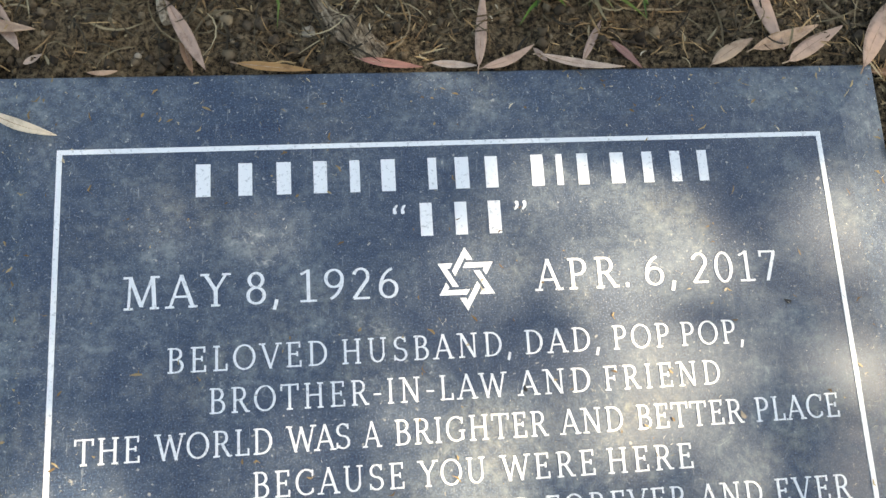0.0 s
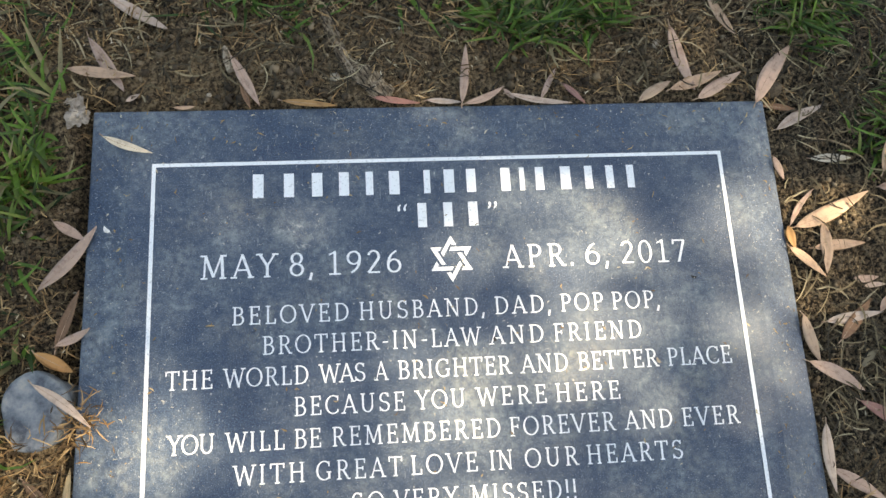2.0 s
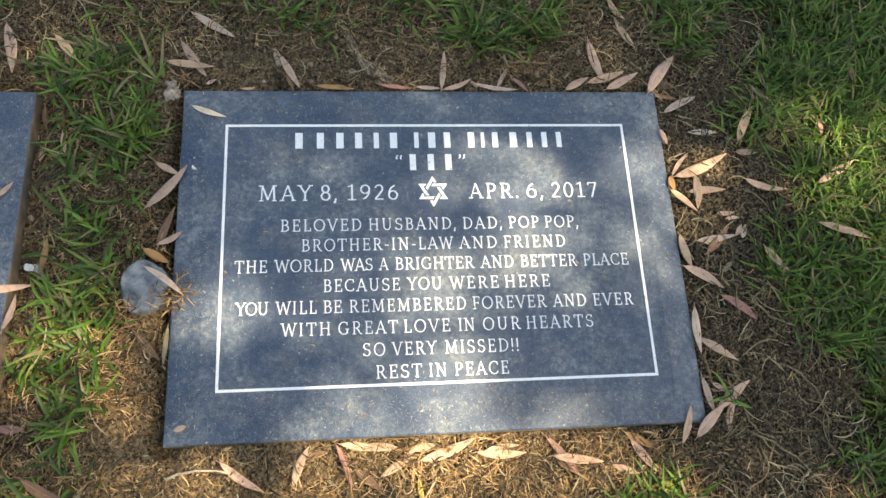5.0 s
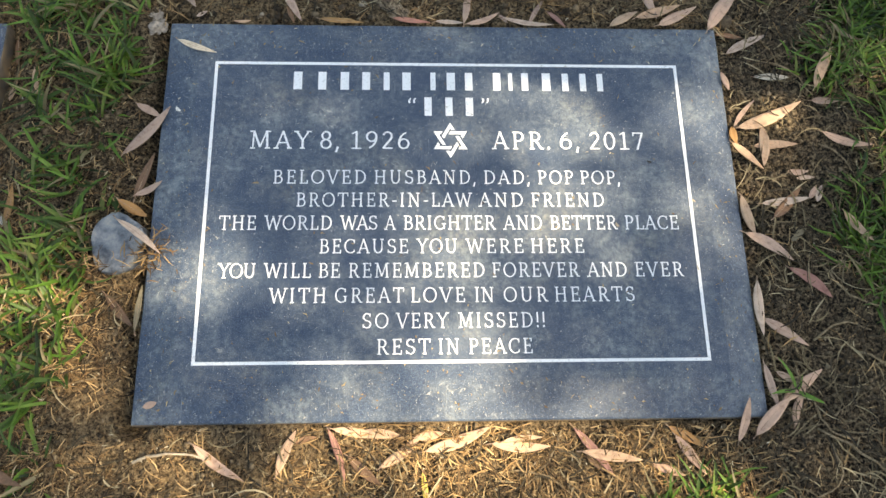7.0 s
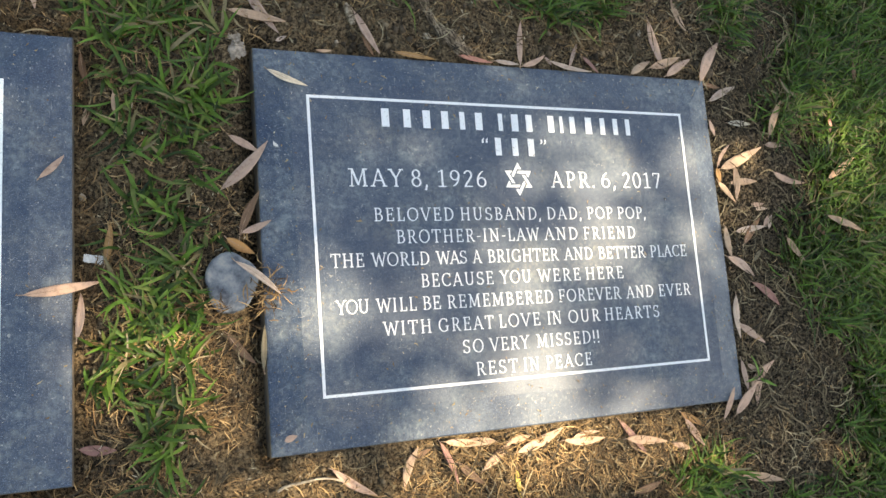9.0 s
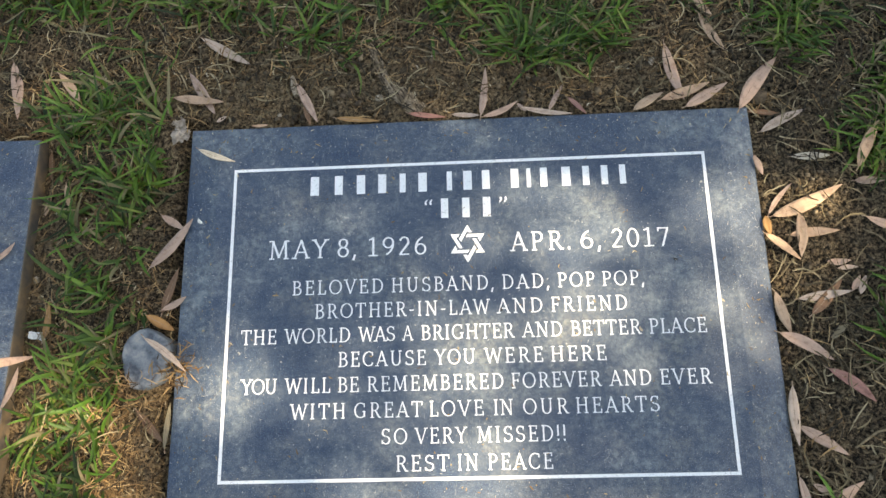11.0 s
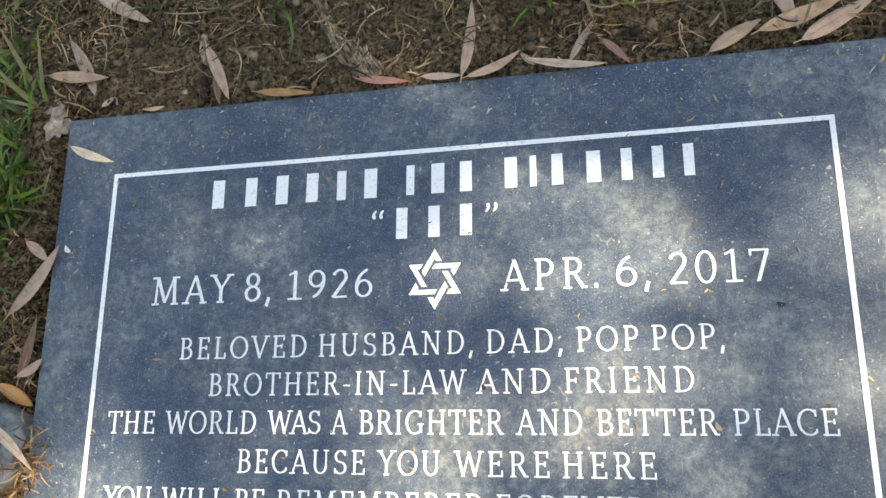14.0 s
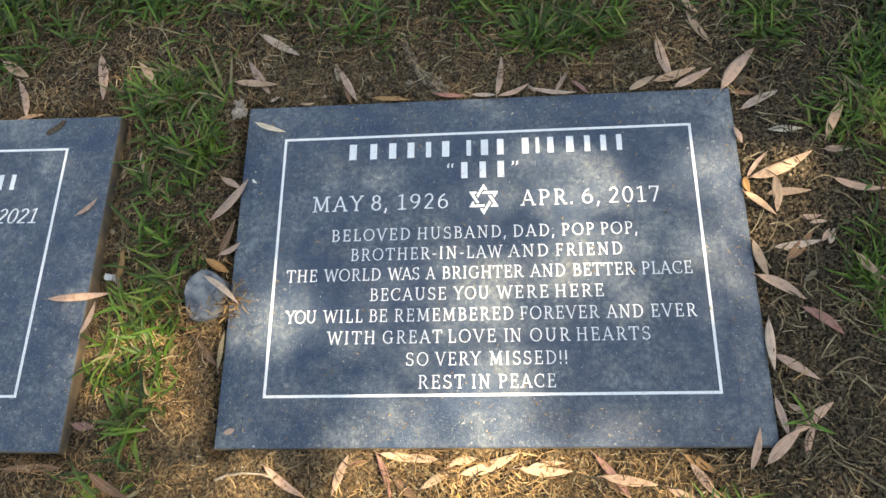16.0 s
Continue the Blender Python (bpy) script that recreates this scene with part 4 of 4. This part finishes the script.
fallen_leaf(0.421, -0.023, -54, 0.039, 0.0109, "t")
fallen_leaf(0.362, -0.029, 38, 0.023, 0.0077, "g")
fallen_leaf(0.329, -0.132, -33, 0.049, 0.0111, "p")
fallen_leaf(0.304, -0.109, -91, 0.053, 0.0108, "c")
fallen_leaf(0.305, -0.185, -76, 0.042, 0.0089, "p")
fallen_leaf(0.323, -0.177, -30, 0.022, 0.0071, "p")
fallen_leaf(0.303, -0.214, 43, 0.050, 0.0132, "p")
fallen_leaf(0.337, -0.185, 35, 0.052, 0.0131, "p")
fallen_leaf(0.333, -0.205, 68, 0.037, 0.0087, "p")
fallen_leaf(0.274, -0.217, 76, 0.040, 0.0090, "p")
fallen_leaf(-0.156, -0.241, 67, 0.041, 0.0104, "t")
fallen_leaf(-0.140, -0.230, 17, 0.021, 0.0061, "b")
fallen_leaf(-0.111, -0.243, -70, 0.047, 0.0073, "r")
fallen_leaf(-0.091, -0.224, -9, 0.047, 0.0094, "t")
fallen_leaf(-0.072, -0.227, -3, 0.045, 0.0100, "t")
fallen_leaf(-0.052, -0.241, 37, 0.046, 0.0109, "t")
fallen_leaf(-0.025, -0.227, 8, 0.027, 0.0093, "t")
fallen_leaf(0.001, -0.231, 19, 0.062, 0.0127, "t")
fallen_leaf(-0.008, -0.238, 32, 0.028, 0.0070, "b")
fallen_leaf(0.060, -0.237, -3, 0.054, 0.0108, "t")
fallen_leaf(0.062, -0.232, 5, 0.036, 0.0065, "t")
fallen_leaf(0.129, -0.244, -52, 0.056, 0.0091, "r")
fallen_leaf(0.145, -0.248, -9, 0.054, 0.0111, "t")
fallen_leaf(0.199, -0.261, -20, 0.032, 0.0084, "p")
fallen_leaf(0.221, -0.248, -56, 0.042, 0.0104, "p")
fallen_leaf(0.220, -0.232, -30, 0.040, 0.0096, "o")
fallen_leaf(-0.217, -0.249, -35, 0.055, 0.0097, "p")
fallen_leaf(-0.085, -0.258, -41, 0.040, 0.0103, "b")
fallen_leaf(-0.313, 0.083, 46, 0.066, 0.0126, "p")
fallen_leaf(-0.313, 0.106, -33, 0.033, 0.0089, "p")
fallen_leaf(-0.304, 0.018, 21, 0.030, 0.0081, "p")
fallen_leaf(-0.310, 0.032, 66, 0.048, 0.0099, "b")
fallen_leaf(-0.320, -0.001, -29, 0.031, 0.0110, "o")
fallen_leaf(-0.306, -0.036, -38, 0.054, 0.0080, "c")
fallen_leaf(-0.482, -0.038, 11, 0.062, 0.0105, "p")
fallen_leaf(-0.444, 0.005, 81, 0.039, 0.0084, "o")
fallen_leaf(-0.490, 0.076, 48, 0.030, 0.0068, "p")
fallen_leaf(-0.470, -0.064, 86, 0.043, 0.0081, "p")
fallen_leaf(-0.456, -0.188, -6, 0.031, 0.0106, "r")
fallen_leaf(-0.323, -0.105, -49, 0.041, 0.0098, "b")
fallen_leaf(-0.302, -0.105, 86, 0.044, 0.0063, "g")
fallen_leaf(-0.281, -0.197, 18, 0.013, 0.0070, "p")
fallen_leaf(-0.172, 0.238, -63, 0.055, 0.0101, "p")
fallen_leaf(-0.171, 0.228, -77, 0.036, 0.0073, "b")
fallen_leaf(-0.116, 0.215, -10, 0.047, 0.0066, "o")
fallen_leaf(-0.040, 0.216, -12, 0.040, 0.0065, "r")
fallen_leaf(0.002, 0.215, -8, 0.029, 0.0059, "c")
fallen_leaf(0.021, 0.240, 83, 0.056, 0.0088, "p")
fallen_leaf(0.039, 0.220, 27, 0.040, 0.0074, "p")
fallen_leaf(0.088, 0.214, -14, 0.054, 0.0066, "c")
fallen_leaf(0.062, 0.223, -45, 0.013, 0.0048, "p")
fallen_leaf(0.100, 0.234, 61, 0.038, 0.0061, "p")
fallen_leaf(0.121, 0.221, -52, 0.028, 0.0060, "r")
fallen_leaf(-0.223, 0.213, 3, 0.018, 0.0038, "t")
fallen_leaf(-0.412, -0.253, -28, 0.055, 0.0121, "b")
fallen_leaf(-0.505, -0.235, 1, 0.066, 0.0106, "b")
fallen_leaf(-0.639, 0.294, -33, 0.051, 0.0152, "t")
fallen_leaf(-0.619, 0.245, -72, 0.054, 0.0112, "p")
fallen_leaf(-0.613, 0.223, 8, 0.043, 0.0076, "t")
fallen_leaf(0.315, -0.315, -11, 0.064, 0.0128, "t")
fallen_leaf(0.142, -0.303, 12, 0.038, 0.0102, "b")
fallen_leaf(0.132, -0.253, -41, 0.029, 0.0104, "b")
fallen_leaf(-0.030, -0.276, -83, 0.031, 0.0061, "y")


# ---- single things ----
def vase_plug():
    bm = bmesh.new()
    r = random.Random(5)
    n = 40
    outline = [(1 + 0.05 * math.sin(3 * k * 2 * math.pi / n + 1) + 0.03 * math.sin(5 * k * 2 * math.pi / n) + r.uniform(-0.012, 0.012)) for k in range(n)]
    rings = []
    for s, z in ((1.0, -0.03), (1.0, -0.002), (0.985, 0.0012), (0.95, 0.0026), (0.88, 0.0032), (0.6, 0.0042), (0.3, 0.0046)):
        rings.append([bm.verts.new((0.0255 * s * outline[k] * math.cos(2 * math.pi * k / n), 0.0310 * s * outline[k] * math.sin(2 * math.pi * k / n), z + r.uniform(-0.0004, 0.0004))) for k in range(n)])
    for a, b in zip(rings, rings[1:]):
        for k in range(n):
            bm.faces.new((a[k], a[(k + 1) % n], b[(k + 1) % n], b[k]))
    bm.faces.new(rings[-1])
    for f in bm.faces:
        f.smooth = True
    ob = part("vase_cover", bm, CEMENT, None)
    ob.matrix_world = pose(-0.331, -0.038, -0.0085, 1.5, -3, 0)
    tagged(ob, "round grey domed flower vase cover set in soil beside the marker", "vase cover")


vase_plug()


def dead_root():
    line = [(-0.106, 0.318), (-0.101, 0.303), (-0.093, 0.283), (-0.086, 0.265), (-0.074, 0.248), (-0.058, 0.233), (-0.044, 0.224)]
    rad = [0.0020, 0.0046, 0.0054, 0.0046, 0.0070, 0.0078, 0.0066]
    verts, faces = [], []
    rows, around = 49, 26
    for i in range(rows):
        f = i / (rows - 1) * (len(line) - 1.001)
        k, s = int(f), f - int(f)
        x, y = (line[k][c] * (1 - s) + line[k + 1][c] * s for c in (0, 1))
        d = Vector((line[k + 1][0] - line[k][0], line[k + 1][1] - line[k][1], 0)).normalized()
        side, w = Vector((-d.y, d.x, 0)), rad[k] * (1 - s) + rad[k + 1] * s
        z = ground_z(x, y).item()
        for j in range(around):
            a = 2 * math.pi * j / around
            c, u = math.cos(a), math.sin(a)
            ridge = 1 + 0.30 * noise.noise(Vector((c * 2.6, u * 2.6, f * 0.55))) + 0.20 * noise.noise(Vector((c * 6, u * 6, f * 1.6))) + 0.16 * noise.noise(Vector((c * 13, u * 13, f * 6)))
            p = Vector((x, y, z + w * 0.25)) + side * c * w * ridge * 1.1 + Vector((0, 0, 1)) * u * w * ridge * 0.7
            verts.append(p)
    for i in range(rows - 1):
        for j in range(around):
            a, b = i * around + j, i * around + (j + 1) % around
            faces.append((a, b, b + around, a + around))
    faces.append(tuple(range(around))[::-1])
    faces.append(tuple(range(len(verts) - around, len(verts))))
    tagged(mesh_object("dead_root", verts, faces, ROOT), "weathered grey-brown knotty root lying in the soil", "root")


dead_root()


def twig(x0, y0, x1, y1, thick, bow, seed, label="thin dry brown twig lying on the soil", mat=None):
    pts = []
    r = random.Random(seed)
    d = math.hypot(x1 - x0, y1 - y0)
    for i in range(9):
        s = i / 8
        off = bow * d * math.sin(math.pi * s) + r.uniform(-0.015, 0.015) * d
        x, y = x0 + (x1 - x0) * s - (y1 - y0) / d * off, y0 + (y1 - y0) * s + (x1 - x0) / d * off
        pts.append((x, y, ground_z(x, y).item() + thick * 1.2 + 0.0025 * math.sin(math.pi * s) + (0.0035 if mat else 0.0)))
    v, f = tube(pts, [thick * (1 - 0.4 * i / 8) for i in range(9)], 6, 0.12, seed)
    tagged(mesh_object("twig", v, f, mat or RUNNER_STEM, smooth_shade=True), label, "twig", "dry twigs")


twig(-0.295, -0.247, -0.232, -0.244, 0.0016, 0.08, 1, "bleached pale stick lying on bare soil", TWIG)
twig(-0.195, 0.305, -0.130, 0.312, 0.0013, -0.18, 2)
twig(-0.215, 0.335, -0.120, 0.322, 0.0014, 0.12, 3)
twig(-0.215, 0.292, -0.188, 0.262, 0.0009, 0.1, 4)
twig(-0.040, 0.226, -0.028, 0.262, 0.0009, -0.2, 5)
twig(0.310, -0.155, 0.360, -0.195, 0.0012, 0.05, 6)
twig(0.350, -0.225, 0.440, -0.300, 0.0016, 0.06, 7)
twig(0.350, -0.200, 0.390, -0.235, 0.0012, -0.25, 8)
twig(0.360, -0.240, 0.335, -0.290, 0.0012, 0.3, 9)
twig(0.275, 0.262, 0.330, 0.250, 0.0012, -0.2, 10)
twig(0.400, 0.075, 0.440, 0.030, 0.0010, 0.05, 11)
twig(0.340, 0.280, 0.395, 0.268, 0.0012, 0.1, 12)
twig(0.120, 0.262, 0.180, 0.275, 0.0011, -0.2, 13)
twig(-0.100, -0.225, -0.055, -0.275, 0.0012, 0.05, 14)
twig(0.100, -0.222, 0.060, -0.275, 0.0010, 0.1, 15)
twig(-0.060, -0.290, -0.075, -0.250, 0.0013, 0.05, 16)
twig(-0.445, -0.020, -0.425, -0.090, 0.0010, 0.1, 17)
twig(0.190, -0.224, 0.165, -0.252, 0.0010, 0.05, 18)
RUNNER = "tan creeping grass runner lying on the soil"
twig(-0.255, 0.345, -0.165, 0.318, 0.0016, 0.10, 19, RUNNER)
twig(-0.070, 0.315, 0.010, 0.300, 0.0013, -0.15, 20, RUNNER)
twig(0.040, 0.285, 0.120, 0.300, 0.0014, 0.20, 21, RUNNER)
twig(0.300, 0.300, 0.400, 0.330, 0.0015, -0.12, 22, RUNNER)
twig(0.345, 0.175, 0.400, 0.140, 0.0011, 0.15, 23, RUNNER)
twig(0.380, -0.060, 0.440, -0.110, 0.0013, -0.15, 24, RUNNER)
twig(0.400, -0.150, 0.450, -0.230, 0.0014, 0.18, 25, RUNNER)
twig(0.360, -0.140, 0.420, -0.130, 0.0012, 0.2, 26, RUNNER)
twig(0.040, -0.262, 0.110, -0.285, 0.0012, 0.15, 27, RUNNER)
twig(-0.020, -0.240, -0.040, -0.300, 0.0011, 0.2, 28, RUNNER)
twig(-0.390, -0.200, -0.330, -0.170, 0.0011, 0.15, 29, RUNNER)
twig(-0.470, 0.250, -0.400, 0.300, 0.0012, -0.15, 30, RUNNER)
twig(0.150, 0.300, 0.220, 0.285, 0.0012, 0.2, 31, RUNNER)


def pebble(x, y, size, mat, label, seed):
    bm = bmesh.new()
    bmesh.ops.create_icosphere(bm, subdivisions=3, radius=1.0)
    for v in bm.verts:
        n = 1 + 0.28 * noise.noise(v.co * 1.3 + Vector((seed, 0, 0))) + 0.12 * noise.noise(v.co * 3.5 + Vector((0, seed, 0)))
        v.co = Vector((v.co.x * n, v.co.y * n * 0.85, v.co.z * n * 0.7)) * size
    for f in bm.faces:
        f.smooth = True
    ob = part("pebble", bm, mat, None)
    ob.matrix_world = pose(x, y, ground_z(x, y).item() + size * 0.3, 0, 0, seed * 47)
    tagged(ob, label, "pebble", "pebbles")


for k, (px_, py_, ps) in enumerate(((-0.117, 0.239, 0.0042), (-0.125, 0.251, 0.0050), (-0.134, 0.249, 0.0042), (0.314, 0.226, 0.0105), (0.300, 0.236, 0.006), (-0.45, 0.245, 0.005))):
    pebble(px_, py_, ps, LUMP, "dark brown lump of hard soil on the ground", k + 1)
for k, (px_, py_, ps) in enumerate(((-0.094, 0.246, 0.0052), (-0.205, 0.229, 0.0026), (0.205, 0.272, 0.0045), (-0.466, 0.052, 0.0038))):
    pebble(px_, py_, ps, TWIG, "small pale tan pebble half sunk in soil", k + 11)


def bark_chip():
    pts = [(-0.192, 0.275), (-0.190, 0.268), (-0.188, 0.260), (-0.186, 0.250)]
    v, f = tube([(x, y, ground_z(x, y).item() + 0.003) for x, y in pts], [0.0026, 0.0040, 0.0045, 0.0030], 10, 0.25, 9)
    tagged(mesh_object("bark_chip", v, f, BARK), "dark brown chip of bark lying on the soil", "bark chip")


bark_chip()


def scrap():
    bm = bmesh.new()
    flat_piece(bm, [(-0.010, -0.003), (-0.007, -0.0042), (0.002, -0.0036), (0.006, -0.005), (0.009, -0.003), (0.0085, 0.0035), (0.002, 0.0042), (-0.002, 0.0035), (-0.010, 0.0040)], 0.0, 0.002)
    ob = part("paper_scrap", bm, WHITE, None)
    ob.matrix_world = pose(-0.456, -0.009, ground_z(-0.456, -0.009).item() + 0.006, 3, 4, -8)
    tagged(ob, "small torn white scrap lying on soil beside the marker", "paper scrap")


scrap()


def crumpled_leaf():
    bm = bmesh.new()
    bmesh.ops.create_icosphere(bm, subdivisions=4, radius=1.0)
    for v in bm.verts:
        n = noise.noise(v.co * 1.4) * 0.75 + noise.noise(v.co * 3.5 + Vector((3, 1, 2))) * 0.45
        v.co = v.co * (1 + n)
        v.co = Vector((v.co.x * 0.0095, v.co.y * 0.0115, v.co.z * 0.0040))
    ob = part("crumpled_leaf", bm, PALE, None)
    ob.matrix_world = pose(-0.315, 0.214, ground_z(-0.315, 0.214).item() + 0.004, 0, 8, 20)
    tagged(ob, "crumpled pale grey dead leaf at the marker's corner", "leaf")


crumpled_leaf()


def petal(x, y, size, mat, name, label, turn=0):
    bm = bmesh.new()
    bmesh.ops.create_icosphere(bm, subdivisions=2, radius=1.0)
    for v in bm.verts:
        v.co = Vector((v.co.x * size * (0.75 - 0.3 * v.co.y) + 0.5 * size * v.co.y * v.co.y, v.co.y * size * 1.6, v.co.z * size * 0.18 + size * 0.2 + 0.25 * size * v.co.x * v.co.x))
    for f in bm.faces:
        f.smooth = True
    ob = part(name, bm, mat, None)
    ob.matrix_world = pose(x, y, -0.002 if abs(x) > 0.27 else 0.0004, 0, 0, turn)
    tagged(ob, label, name.replace("_", " "))


petal(-0.282, 0.104, 0.0023, WHITE, "white_petal", "small white petal lying on the stone margin", 40)
petal(0.206, 0.0455, 0.0016, BLACK, "seed", "tiny black seed lying on the polished stone", 70)
petal(0.031, 0.0005, 0.0014, BLACK, "seed", "tiny black seed lying on the polished stone", 10)
petal(0.166, -0.0235, 0.0018, TWIG, "seed", "small pale seed husk lying on the lettering", 30)


def sprout():
    ob = new("grass_sprout")
    tagged(ob, "bright green grass sprout between fallen leaves at the corner", "grass")
    for k, (turn, n, w) in enumerate(((178, 0.034, 0.0040), (112, 0.042, 0.0036), (-38, 0.030, 0.0046), (60, 0.018, 0.003))):
        one = lambda value: np.array([value], float)
        v, q = ribbons(one(0.0), one(0.0), one(0.0), one(radians(turn)), one(n), one(w), one(0.5), one(0.25), one(0.15), 6)
        many("blade", v, q, FRESH, ob)
    ob.matrix_world = pose(0.332, -0.190, ground_z(0.332, -0.190).item() + 0.004)


sprout()
